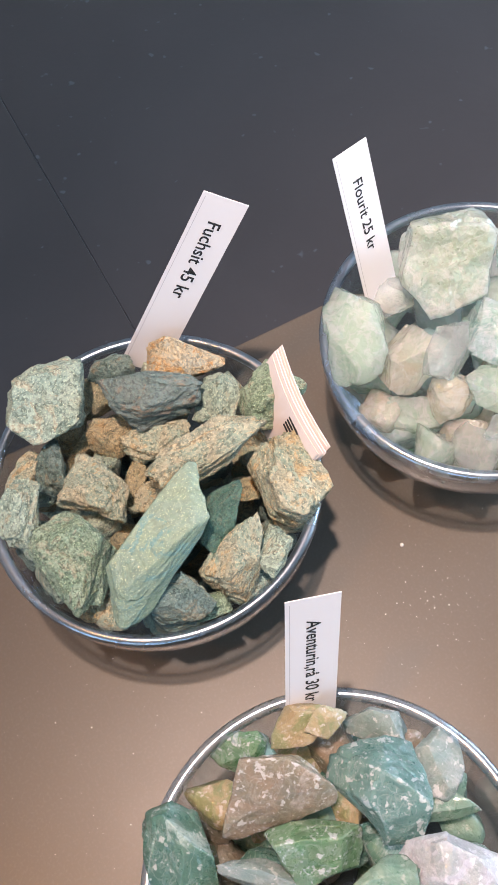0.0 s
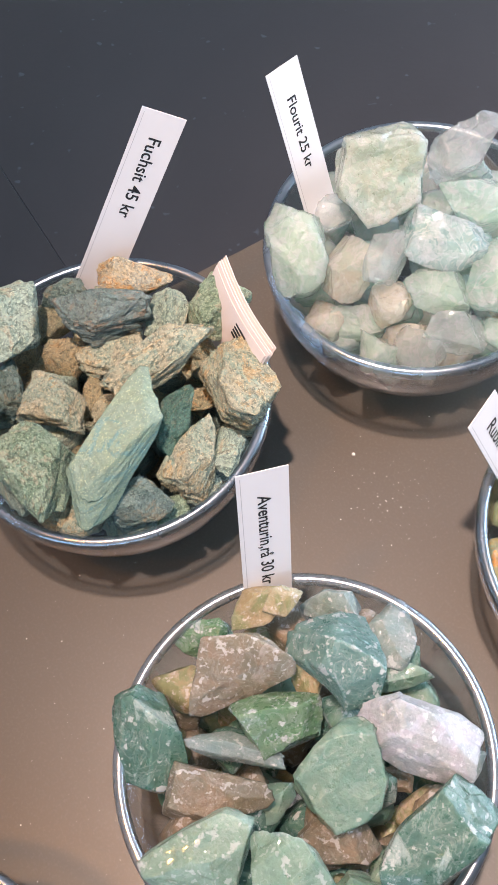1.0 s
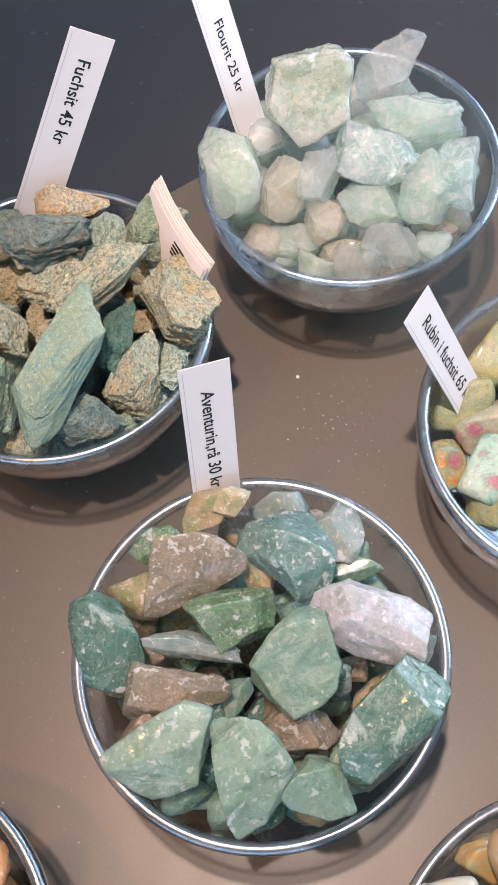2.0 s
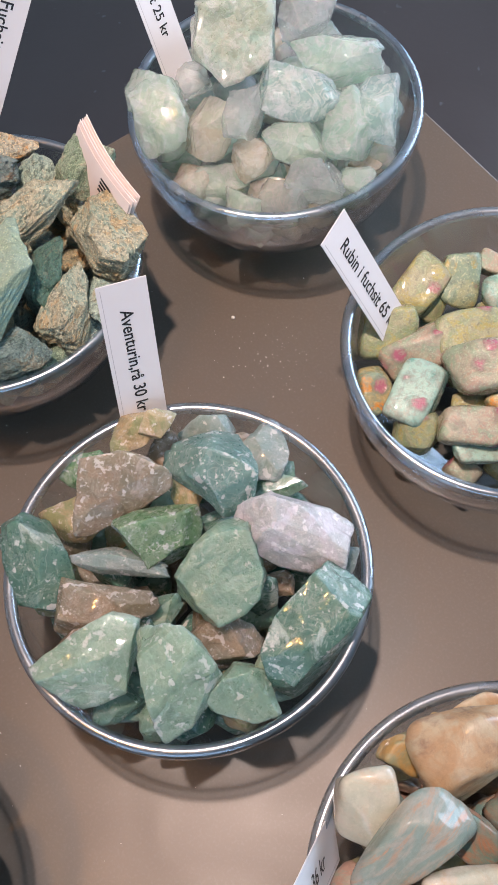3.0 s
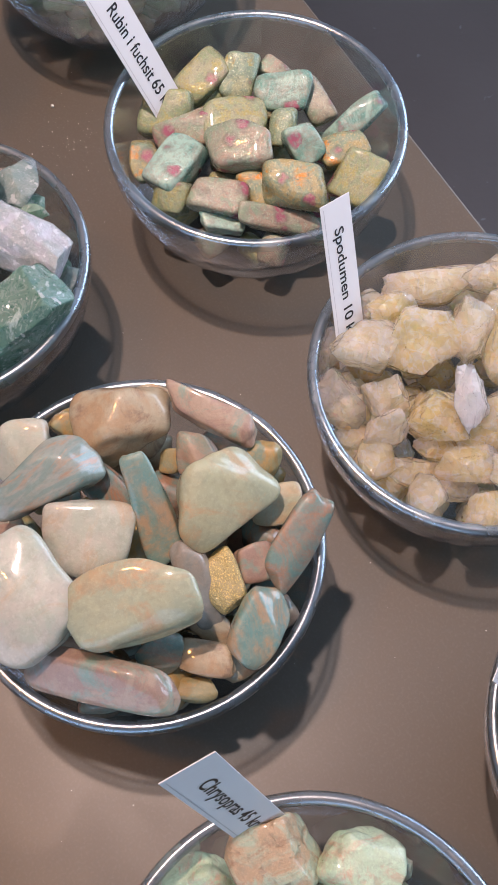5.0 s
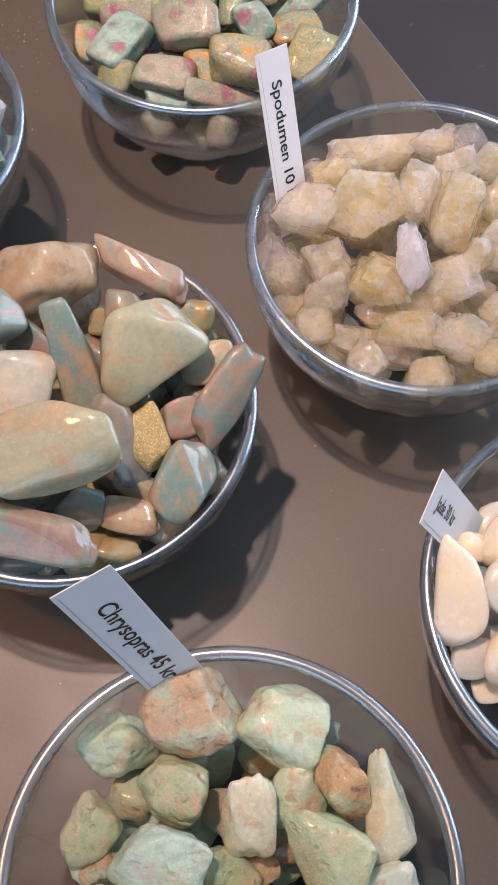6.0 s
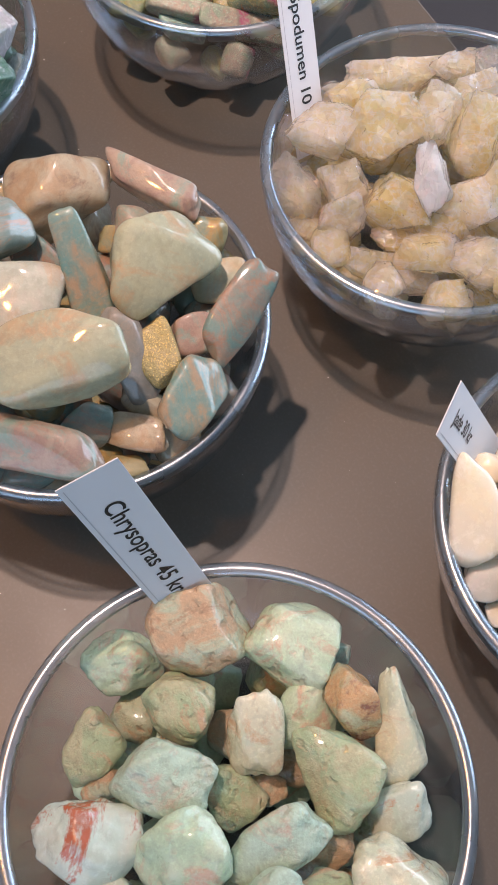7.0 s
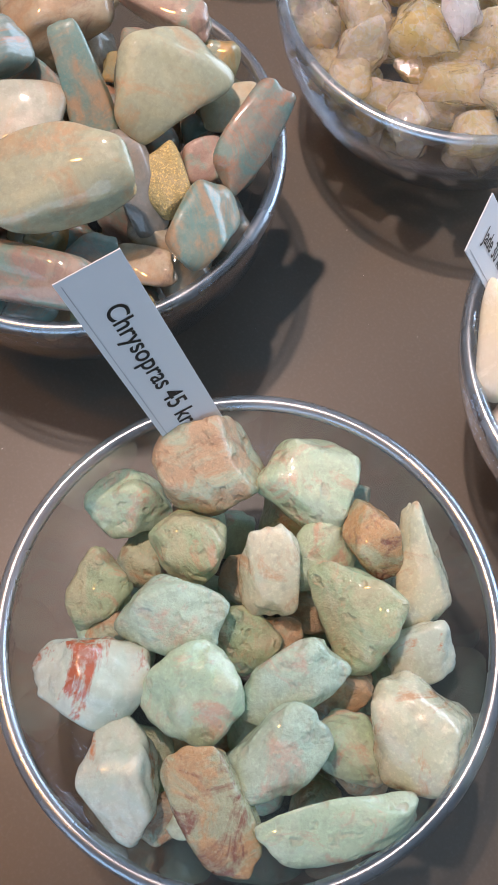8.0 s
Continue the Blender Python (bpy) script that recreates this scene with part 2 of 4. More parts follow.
FOL = (1, 1, 4.5)
TONES = {
    # rough fuchsite schist
    ("fuc", "grey"): mineral("fuchsite_grey", (0.432, 0.530, 0.424), (0.313, 0.441, 0.362), (0.554, 0.510, 0.352), 0.36, 70, FOL, bump=1.1, painted_glint=0.66, speck=0.7, flakes=0.6, soft=0.035, vein_at=0.6),
    ("fuc", "teal"): mineral("fuchsite_teal", (0.184, 0.267, 0.242), (0.127, 0.207, 0.180), (0.311, 0.284, 0.193), 0.36, 70, FOL, bump=1.1, painted_glint=0.66, vein_at=0.6, speck=0.7, flakes=0.6, soft=0.035),
    ("fuc", "rust"): mineral("fuchsite_rust", (0.590, 0.496, 0.319), (0.548, 0.574, 0.474), (0.631, 0.332, 0.094), 0.36, 70, FOL, bump=1.1, painted_glint=0.66, vein_at=0.54, speck=0.7, flakes=0.6, soft=0.035),
    ("fuc", "slate"): mineral("fuchsite_slate", (0.144, 0.215, 0.197), (0.217, 0.267, 0.242), (0.330, 0.241, 0.160), 0.36, 60, FOL, bump=1.1, painted_glint=0.66, vein_at=0.6, speck=0.7, flakes=0.6, soft=0.035),
    ("fuc", "green"): mineral("fuchsite_green", (0.350, 0.467, 0.335), (0.240, 0.366, 0.243), (0.528, 0.504, 0.360), 0.36, 80, FOL, bump=1.1, painted_glint=0.66, speck=0.7, flakes=0.6, soft=0.035, vein_at=0.6),
    ("fuc", "tan"): mineral("fuchsite_tan", (0.503, 0.474, 0.329), (0.368, 0.479, 0.372), (0.593, 0.432, 0.215), 0.36, 70, FOL, bump=1.1, painted_glint=0.66, vein_at=0.6, speck=0.7, flakes=0.6, soft=0.035),
    ("fuc", "ochre"): mineral("fuchsite_ochre", (0.436, 0.366, 0.216), (0.326, 0.332, 0.213), (0.512, 0.308, 0.121), 0.36, 80, FOL, bump=1.1, painted_glint=0.66, speck=0.7, flakes=0.6, soft=0.035, vein_at=0.6),
    ("fuc", "pale"): mineral("fuchsite_pale", (0.220, 0.300, 0.213), (0.196, 0.278, 0.216), (0.138, 0.266, 0.251), 0.36, 50, (1, 1, 2.5), bump=0.5, painted_glint=0.66, vein_at=0.6, speck=0.3, flakes=0.2, soft=0.035),
    ("fuc", "deep"): mineral("fuchsite_deep", (0.062, 0.156, 0.116), (0.110, 0.216, 0.162), (0.269, 0.267, 0.178), 0.36, 80, FOL, bump=1.1, painted_glint=0.66, speck=0.7, flakes=0.6, soft=0.035, vein_at=0.6),
    # rough fluorite
    ("flu", "frost"): mineral("fluorite_frosted", (0.408, 0.528, 0.427), (0.358, 0.408, 0.299), (0.451, 0.472, 0.361), 0.35, 60, bump=0.5, chips=0.6, clear=0.30, sub=0.8, painted_glint=0.66, vein_at=0.5, speck=0.12, veil=0.9, coat=0.9, soft=0.1, deep=2.5, solid=0.92),
    ("flu", "pale"): mineral("fluorite_pale", (0.581, 0.777, 0.597), (0.546, 0.757, 0.578), (0.667, 0.815, 0.673), 0.18, 40, bump=0.5, chips=0.6, clear=0.5, sub=0.8, speck=0.12, veil=0.9, coat=0.9, soft=0.1, deep=2.5, solid=0.62),
    ("flu", "clear"): mineral("fluorite_clear", (0.779, 0.916, 0.829), (0.721, 0.886, 0.778), (0.878, 0.957, 0.895), 0.12, 40, bump=0.5, chips=0.6, clear=0.75, sub=0.8, speck=0.12, veil=0.9, coat=0.9, soft=0.1, deep=2.5, solid=0.50),
    ("flu", "mint"): mineral("fluorite_mint", (0.566, 0.838, 0.683), (0.626, 0.857, 0.711), (0.784, 0.917, 0.817), 0.14, 40, bump=0.5, chips=0.6, clear=0.5, sub=0.8, speck=0.12, veil=0.9, coat=0.9, soft=0.1, deep=2.5, solid=0.62),
    # green fluorite with the window's blue light put into its colour
    ("flu", "blue"): mineral("fluorite_green_sky_lit", (0.408, 0.603, 0.553), (0.525, 0.710, 0.640), (0.761, 0.884, 0.827), 0.16, 45, bump=0.5, chips=0.6, clear=0.5, sub=0.8, speck=0.12, veil=0.9, coat=0.9, soft=0.1, deep=2.5, solid=0.62),
    # fluorite with the warm lamp light put into its colour
    ("flu", "peach"): mineral("fluorite_warm_lit", (0.800, 0.708, 0.525), (0.710, 0.754, 0.579), (0.854, 0.789, 0.627), 0.2, 45, bump=0.5, chips=0.6, clear=0.5, sub=0.8, speck=0.12, veil=0.9, coat=0.9, soft=0.1, deep=2.5, solid=0.62),
    # rough aventurine
    ("ave", "smoky"): mineral("aventurine_smoky", (0.283, 0.220, 0.151), (0.221, 0.198, 0.138), (0.393, 0.342, 0.287), 0.4, 70, bump=0.45, chips=0.22, clear=0.12, sub=0.6, frost=0.66, vein_at=0.66, speck=0.25, veil=0.25, coat=0.7, solid=0.84),
    ("ave", "teal"): mineral("aventurine_teal", (0.100, 0.213, 0.194), (0.141, 0.263, 0.240), (0.319, 0.403, 0.403), 0.34, 60, bump=0.45, chips=0.22, clear=0.12, sub=0.6, frost=0.66, vein_at=0.7, speck=0.25, veil=0.25, coat=0.7, solid=0.84),
    ("ave", "green"): mineral("aventurine_green", (0.114, 0.235, 0.119), (0.163, 0.267, 0.154), (0.401, 0.477, 0.474), 0.3, 55, bump=0.45, chips=0.22, clear=0.15, sub=0.6, frost=0.66, vein_at=0.66, speck=0.25, veil=0.25, coat=0.7, solid=0.84),
    ("ave", "lilac"): mineral("aventurine_lilac", (0.478, 0.471, 0.510), (0.404, 0.432, 0.430), (0.565, 0.565, 0.617), 0.45, 60, bump=0.45, chips=0.22, clear=0.1, sub=0.6, frost=0.66, speck=0.25, veil=0.25, coat=0.7, solid=0.84),
    ("ave", "mid"): mineral("aventurine_mid", (0.175, 0.307, 0.239), (0.200, 0.324, 0.247), (0.257, 0.367, 0.283), 0.32, 40, bump=0.45, chips=0.22, clear=0.15, sub=0.6, frost=0.72, speck=0.25, veil=0.25, coat=0.7, solid=0.84),
    ("ave", "dark"): mineral("aventurine_dark", (0.070, 0.173, 0.131), (0.103, 0.214, 0.165), (0.337, 0.439, 0.402), 0.32, 50, bump=0.45, chips=0.22, clear=0.1, sub=0.6, frost=0.68, vein_at=0.64, speck=0.25, veil=0.25, coat=0.7, solid=0.84),
    ("ave", "pale"): mineral("aventurine_pale", (0.274, 0.409, 0.311), (0.240, 0.368, 0.273), (0.387, 0.508, 0.420), 0.36, 45, bump=0.45, chips=0.22, clear=0.18, sub=0.6, frost=0.66, vein_at=0.66, speck=0.25, veil=0.25, coat=0.7, solid=0.84),
    ("ave", "grey"): mineral("aventurine_grey", (0.258, 0.311, 0.293), (0.206, 0.287, 0.274), (0.354, 0.392, 0.383), 0.4, 60, bump=0.45, chips=0.22, sub=0.6, frost=0.68, speck=0.25, veil=0.25, coat=0.7, solid=0.84),
    ("ave", "ochre"): mineral("aventurine_ochre", (0.418, 0.337, 0.190), (0.277, 0.306, 0.144), (0.512, 0.425, 0.310), 0.4, 70, bump=0.45, chips=0.22, clear=0.12, sub=0.6, frost=0.68, speck=0.25, veil=0.25, coat=0.7, solid=0.84),
    # tumbled ruby in fuchsite
    ("rub", "olive"): mineral("ruby_fuchsite_olive", (0.209, 0.261, 0.142), (0.299, 0.298, 0.183), (0.312, 0.286, 0.105), 0.28, 80, FOL, bump=0.3, spots=0.48, spot_scale=105, spot_colour=(0.30, 0.085, 0.13), coat=0.3, speck=0.8, soft=0.05, vein_at=0.53),
    ("rub", "cream"): mineral("ruby_fuchsite_cream", (0.314, 0.339, 0.206), (0.209, 0.283, 0.194), (0.389, 0.308, 0.111), 0.28, 70, bump=0.3, spots=0.54, spot_scale=105, spot_colour=(0.30, 0.085, 0.13), coat=0.3, speck=0.8, soft=0.05),
    ("rub", "teal"): mineral("ruby_fuchsite_teal", (0.126, 0.267, 0.223), (0.292, 0.336, 0.278), (0.296, 0.432, 0.363), 0.25, 60, bump=0.3, spots=0.54, spot_scale=105, spot_colour=(0.30, 0.085, 0.13), coat=0.4, speck=0.8, soft=0.05, vein_at=0.53),
    ("rub", "pink"): mineral("ruby_fuchsite_pink", (0.224, 0.289, 0.201), (0.335, 0.307, 0.233), (0.342, 0.255, 0.194), 0.26, 70, bump=0.3, spots=0.18, spot_scale=105, spot_colour=(0.30, 0.085, 0.13), coat=0.35, speck=0.8, soft=0.05, vein_at=0.53),
    ("rub", "peach"): mineral("ruby_fuchsite_peach", (0.320, 0.264, 0.123), (0.211, 0.276, 0.183), (0.551, 0.198, 0.020), 0.28, 70, bump=0.3, spots=0.46, spot_scale=105, spot_colour=(0.30, 0.085, 0.13), coat=0.3, speck=0.8, soft=0.05),
    # tumbled amazonite
    ("ama", "pink"): mineral("amazonite_pink", (0.364, 0.247, 0.140), (0.381, 0.326, 0.223), (0.218, 0.139, 0.092), 0.5, 55, bump=0.12, coat=1.0, vein_at=0.60, speck=0.22, soft=0.09),
    ("ama", "purple"): mineral("amazonite_purple", (0.298, 0.194, 0.149), (0.353, 0.261, 0.193), (0.186, 0.273, 0.220), 0.5, 60, bump=0.12, coat=1.0, sub=0.15, vein_at=0.58, speck=0.22, soft=0.09),
    ("ama", "white"): mineral("amazonite_white", (0.450, 0.423, 0.355), (0.401, 0.422, 0.340), (0.453, 0.357, 0.248), 0.5, 40, bump=0.08, coat=1.0, sub=0.3, vein_at=0.58, speck=0.22, soft=0.09),
    ("ama", "teal"): mineral("amazonite_teal", (0.177, 0.244, 0.218), (0.266, 0.279, 0.240), (0.376, 0.212, 0.129), 0.5, 50, (1, 3, 1), bump=0.1, coat=1.0, sub=0.2, speck=0.22, soft=0.09),
    ("ama", "deep"): mineral("amazonite_deep", (0.123, 0.207, 0.179), (0.186, 0.200, 0.166), (0.287, 0.161, 0.099), 0.5, 70, bump=0.12, coat=1.0, vein_at=0.52, speck=0.22, soft=0.09),
    ("ama", "stick"): mineral("amazonite_mottled", (0.327, 0.226, 0.130), (0.165, 0.239, 0.197), (0.119, 0.233, 0.208), 0.5, 55, bump=0.1, coat=1.0, vein_at=0.54, speck=0.22, soft=0.09),
    ("ama", "cream"): mineral("amazonite_cream", (0.377, 0.375, 0.246), (0.327, 0.347, 0.240), (0.445, 0.300, 0.167), 0.5, 40, bump=0.1, coat=1.0, sub=0.25, vein_at=0.58, speck=0.22, soft=0.09),
    ("ama", "tan"): mineral("amazonite_tan", (0.355, 0.222, 0.073), (0.284, 0.260, 0.134), (0.172, 0.235, 0.178), 0.5, 60, bump=0.12, coat=1.0, speck=0.22, soft=0.09),
    ("ama", "gold"): mineral("amazonite_gold", (0.457, 0.355, 0.144), (0.417, 0.339, 0.154), (0.521, 0.419, 0.234), 0.42, 80, bump=0.6, painted_glint=0.6, speck=0.22, soft=0.09),
    ("ama", "grey"): mineral("amazonite_grey", (0.277, 0.241, 0.205), (0.239, 0.236, 0.213), (0.343, 0.274, 0.217), 0.5, 50, bump=0.1, coat=1.0, speck=0.22, soft=0.09),
    # spodumene crystals
    ("spo", "pale"): mineral("spodumene_pale", (0.960, 0.785, 0.511), (0.960, 0.760, 0.454), (0.960, 0.835, 0.654), 0.06, 55, bump=0.3, chips=1.3, clear=0.22, sub=1.0, speck=0.0, veil=0.9, coat=1.0, soft=0.05, deep=2.0, solid=0.62),
    ("spo", "honey"): mineral("spodumene_honey", (0.960, 0.710, 0.348), (0.960, 0.760, 0.425), (0.960, 0.810, 0.583), 0.06, 55, bump=0.3, chips=1.3, clear=0.22, sub=1.0, speck=0.0, veil=0.9, coat=1.0, soft=0.05, deep=2.0, solid=0.62),
    ("spo", "gold"): mineral("spodumene_gold", (0.927, 0.640, 0.263), (0.936, 0.687, 0.336), (0.957, 0.770, 0.492), 0.06, 55, bump=0.3, chips=1.3, clear=0.22, sub=1.0, speck=0.0, veil=0.9, coat=1.0, soft=0.05, deep=2.0, solid=0.62),
    ("spo", "white"): mineral("spodumene_white", (0.960, 0.919, 0.881), (0.960, 0.912, 0.861), (0.960, 0.933, 0.907), 0.22, 55, bump=0.3, chips=1.3, clear=0.22, sub=1.0, speck=0.0, veil=0.9, coat=1.0, soft=0.05, deep=2.0, solid=0.80),
    ("spo", "clear"): mineral("spodumene_clear", (0.960, 0.889, 0.701), (0.960, 0.865, 0.646), (0.960, 0.913, 0.820), 0.06, 55, bump=0.3, chips=1.3, clear=0.6, sub=1.0, speck=0.0, veil=0.9, coat=1.0, soft=0.05, deep=2.0, solid=0.50),
    # chrysoprase
    ("chr", "brown"): mineral("chrysoprase_brown", (0.533, 0.365, 0.220), (0.471, 0.534, 0.376), (0.383, 0.230, 0.134), 0.42, 60, bump=0.51, pits=0.63, vein_at=0.62, speck=0.34, soft=0.06, coat=0.6),
    ("chr", "mint"): mineral("chrysoprase_mint", (0.470, 0.620, 0.433), (0.532, 0.637, 0.463), (0.582, 0.420, 0.295), 0.34, 50, bump=0.31, coat=0.6, sub=0.15, pits=0.67, vein_at=0.61, speck=0.34, soft=0.06),
    ("chr", "moss"): mineral("chrysoprase_moss", (0.400, 0.510, 0.308), (0.506, 0.511, 0.324), (0.562, 0.378, 0.234), 0.42, 60, bump=0.51, pits=0.65, vein_at=0.61, speck=0.34, soft=0.06, coat=0.6),
    ("chr", "cream"): mineral("chrysoprase_cream", (0.666, 0.648, 0.475), (0.587, 0.631, 0.458), (0.585, 0.389, 0.232), 0.28, 45, bump=0.20, coat=0.6, sub=0.2, vein_at=0.61, speck=0.34, soft=0.06),
    ("chr", "rust"): mineral("chrysoprase_rust", (0.411, 0.434, 0.276), (0.541, 0.343, 0.169), (0.250, 0.114, 0.077), 0.3, 60, bump=0.51, coat=0.6, vein_at=0.55, speck=0.34, soft=0.06),
    ("chr", "aqua"): mineral("chrysoprase_aqua", (0.464, 0.615, 0.484), (0.435, 0.558, 0.441), (0.558, 0.453, 0.348), 0.36, 50, bump=0.46, sub=0.1, pits=0.63, vein_at=0.61, speck=0.34, soft=0.06, coat=0.6),
    ("chr", "stain"): mineral("chrysoprase_rust_stained", (0.568, 0.685, 0.583), (0.652, 0.678, 0.563), (0.484, 0.134, 0.063), 0.25, 24, bump=0.17, coat=0.6, sub=0.2, vein_at=0.63, speck=0.34, soft=0.03),
    ("chr", "blue"): mineral("chrysoprase_pale_blue", (0.568, 0.685, 0.583), (0.625, 0.680, 0.565), (0.549, 0.208, 0.074), 0.28, 40, bump=0.15, coat=0.6, sub=0.2, vein_at=0.64, speck=0.34, soft=0.06),
    # tumbled jade and the two bowls at the side
    ("jad", "ivory"): mineral("jade_ivory", (0.74, 0.64, 0.46), (0.70, 0.62, 0.48), (0.78, 0.70, 0.56), 0.25, 40, bump=0.08, coat=0.4, sub=0.35, speck=0.05),
    ("jad", "dove"): mineral("jade_dove", (0.60, 0.57, 0.48), (0.56, 0.54, 0.46), (0.64, 0.58, 0.50), 0.25, 40, bump=0.08, coat=0.4, sub=0.35, speck=0.05),
    ("cal", "orange"): mineral("calcite_orange", (0.66, 0.34, 0.14), (0.72, 0.42, 0.22), (0.80, 0.56, 0.36), 0.3, 50, bump=0.2, coat=0.2, sub=0.4, speck=0.05),
    ("dar", "grey"): mineral("dark_grey_stone", (0.16, 0.15, 0.15), (0.22, 0.20, 0.19), (0.10, 0.10, 0.10), 0.35, 60, bump=0.3),
}

# ---- room ----
x0, x1, y0, y1 = ROOM


def structure(name, bm, material, label):
    return tagged(part(name, bm, material), label, kind="structure")


floor = structure("floor", bevelled_box(x0, x1, y0, y1, FLOOR - 0.12, FLOOR - 0.0012, 0.0005), GROUT, "grey grout bed under the dark floor slabs")


def wall(name, a, b, c, d, label="plain painted shop wall"):
    bm = bmesh.new()
    box(bm, a, b, c, d, FLOOR - 0.12, CEILING)
    bmesh.ops.recalc_face_normals(bm, faces=bm.faces)
    return structure(name, bm, WALL, label)


wall("wall_north", x0 - 0.15, x1 + 0.15, y1, y1 + 0.15)
bm = bmesh.new()
for c, d, e, f in ((x0 - 0.15, -2.25, FLOOR - 0.12, CEILING), (0.65, x1 + 0.15, FLOOR - 0.12, CEILING), (-2.25, 0.65, FLOOR - 0.12, -0.2), (-2.25, 0.65, 1.7, CEILING)):
    box(bm, c, d, y0 - 0.15, y0, e, f)
bmesh.ops.recalc_face_normals(bm, faces=bm.faces)
structure("wall_south", bm, WALL, "plain painted shop wall with a wide window opening")
wall("wall_west", x0 - 0.15, x0, y0, y1)
bm = bmesh.new()
for c, d, e, f in ((y0, 0.1, FLOOR - 0.12, CEILING), (2.9, y1, FLOOR - 0.12, CEILING), (0.1, 2.9, FLOOR - 0.12, -0.2), (0.1, 2.9, 1.7, CEILING)):
    box(bm, x1, x1 + 0.15, c, d, e, f)
bmesh.ops.recalc_face_normals(bm, faces=bm.faces)
structure("wall_east", bm, WALL, "plain painted shop wall with a window opening")
bm = bmesh.new()
box(bm, x0 - 0.15, x1 + 0.15, y0 - 0.15, y1 + 0.15, CEILING, CEILING + 0.1)
bmesh.ops.recalc_face_normals(bm, faces=bm.faces)
structure("ceiling", bm, CEIL, "plain white ceiling")

# ---- table: one corner of its top is seen ----
CORNER, TURN_TABLE = (0.1217, 0.3515), -60.8
table = tagged(new("table"), "matt taupe table with a thin square-edged top", "table")
table.matrix_world = pose(CORNER[0], CORNER[1], 0, 0, 0, TURN_TABLE)
LONG, DEEP = 1.5, 0.75          # along the turned x and minus y
top = part("tabletop", bevelled_box(0, LONG, -DEEP, 0, -0.028, 0, 0.0012), TABLETOP, table, "taupe laminate top, lightly dusty")
for a in (0.05, LONG - 0.1):
    for b in (-0.1, -DEEP + 0.05):
        part("leg", bevelled_box(a, a + 0.05, b, b + 0.05, FLOOR, -0.0282, 0.003), STEEL, table)

# ---- glass bowls ----
RIM, HIGH, FOOT, THICK = 0.0608, 0.0607, 0.024, 0.0026


def outer(z):
    k = 1 - max(0.0, min(z, HIGH)) / HIGH
    return RIM * math.sqrt(1 - k * k * (1 - (FOOT / RIM) ** 2))


LIP = 0.0021
JOIN = HIGH - 2 * LIP


def bowl_profile():
    n = 22
    outside = [(0.0, 0.0012), (FOOT - 0.006, 0.0012), (FOOT - 0.003, 0.0)]
    outside += [(outer(JOIN * (i / n) ** 1.3), JOIN * (i / n) ** 1.3) for i in range(0, n + 1)]
    inside = [(0.0, 0.0042), (FOOT - 0.008, 0.0042)]
    for i in range(0, n + 1):
        z = 0.0045 + (JOIN - 0.0045) * (i / n) ** 1.3
        inside.append((max(0.001, outer(max(0.0, z - 0.0022)) - THICK), z))
    return outside, inside


def rim_profile(outside, inside):
    """The lip runs on from the outer wall to the inner one."""
    mid = RIM - LIP
    pts = [outside[-1]]
    pts += [(mid + LIP * math.cos(a), HIGH - LIP + LIP * math.sin(a)) for a in [math.pi * k / 12 for k in range(0, 13)]]
    return pts + [inside[-1]]


def outward(bm, flip):
    """Face normals away from the glass: up and out on the outer side, in on the inner."""
    if flip:
        bmesh.ops.reverse_faces(bm, faces=bm.faces)
    return bm


def ring_faces(profile, n):
    bm = bmesh.new()
    rings = [[bm.verts.new((r * math.cos(2 * math.pi * k / n), r * math.sin(2 * math.pi * k / n), z)) for k in range(n)] if r > 1e-6 else [bm.verts.new((0, 0, z))] for r, z in profile]
    for a, b in zip(rings, rings[1:]):
        for k in range(n):
            j = (k + 1) % n
            f = list(dict.fromkeys([a[k % len(a)], a[j % len(a)], b[j % len(b)], b[k % len(b)]]))
            bm.faces.new(f)
    return bm


def bowl_body(n):
    outside, inside = bowl_profile()
    bm = ring_faces(outside, n)
    other = outward(ring_faces(inside, n), True)
    me = bpy.data.meshes.new("inside")
    other.to_mesh(me)
    other.free()
    bm.from_mesh(me)
    bpy.data.meshes.remove(me)
    return bm


BOWLS = {
    "ama": (0.1157, -0.0584),
    "ave": (0.0305, 0.0504),
    "chr": (0.1708, -0.1955),
    "flu": (0.0830, 0.2451),
    "fuc": (-0.0364, 0.1838),
    "jad": (0.2845, -0.1185),
    "rub": (0.1525, 0.1191),
    "spo": (0.2319, 0.0057),
    "cal": (-0.0955, -0.0320),
    "dar": (-0.0147, -0.1450),
}
WHAT = {
    "fuc": "rough grey-green fuchsite stones", "flu": "rough pale green fluorite pieces", "ave": "rough green aventurine stones",
    "rub": "polished ruby-in-fuchsite stones, half full", "ama": "tumbled amazonite stones", "spo": "clear yellowish spodumene crystals",
    "chr": "pale green chrysoprase stones", "jad": "cream tumbled jade stones", "cal": "polished orange stones", "dar": "dark grey stones",
}
rim_mesh = mesh_of("rim", ring_faces(rim_profile(*bowl_profile()), 112), RIM_GLASS, True)
bowl_mesh = mesh_of("glass_bowl", bowl_body(112), GLASS, True)
for key, (bx, by) in BOWLS.items():
    ob = new("glass_bowl", bowl_mesh)
    ob.matrix_world = pose(bx, by, 0.0004, 0, 0, 0)
    rim = new("rim", rim_mesh)
    rim.parent = ob
    tagged(rim, "thick rounded glass rim")
    tagged(ob, "round clear glass bowl filled with " + WHAT[key], "bowl", "glass bowls on the table")

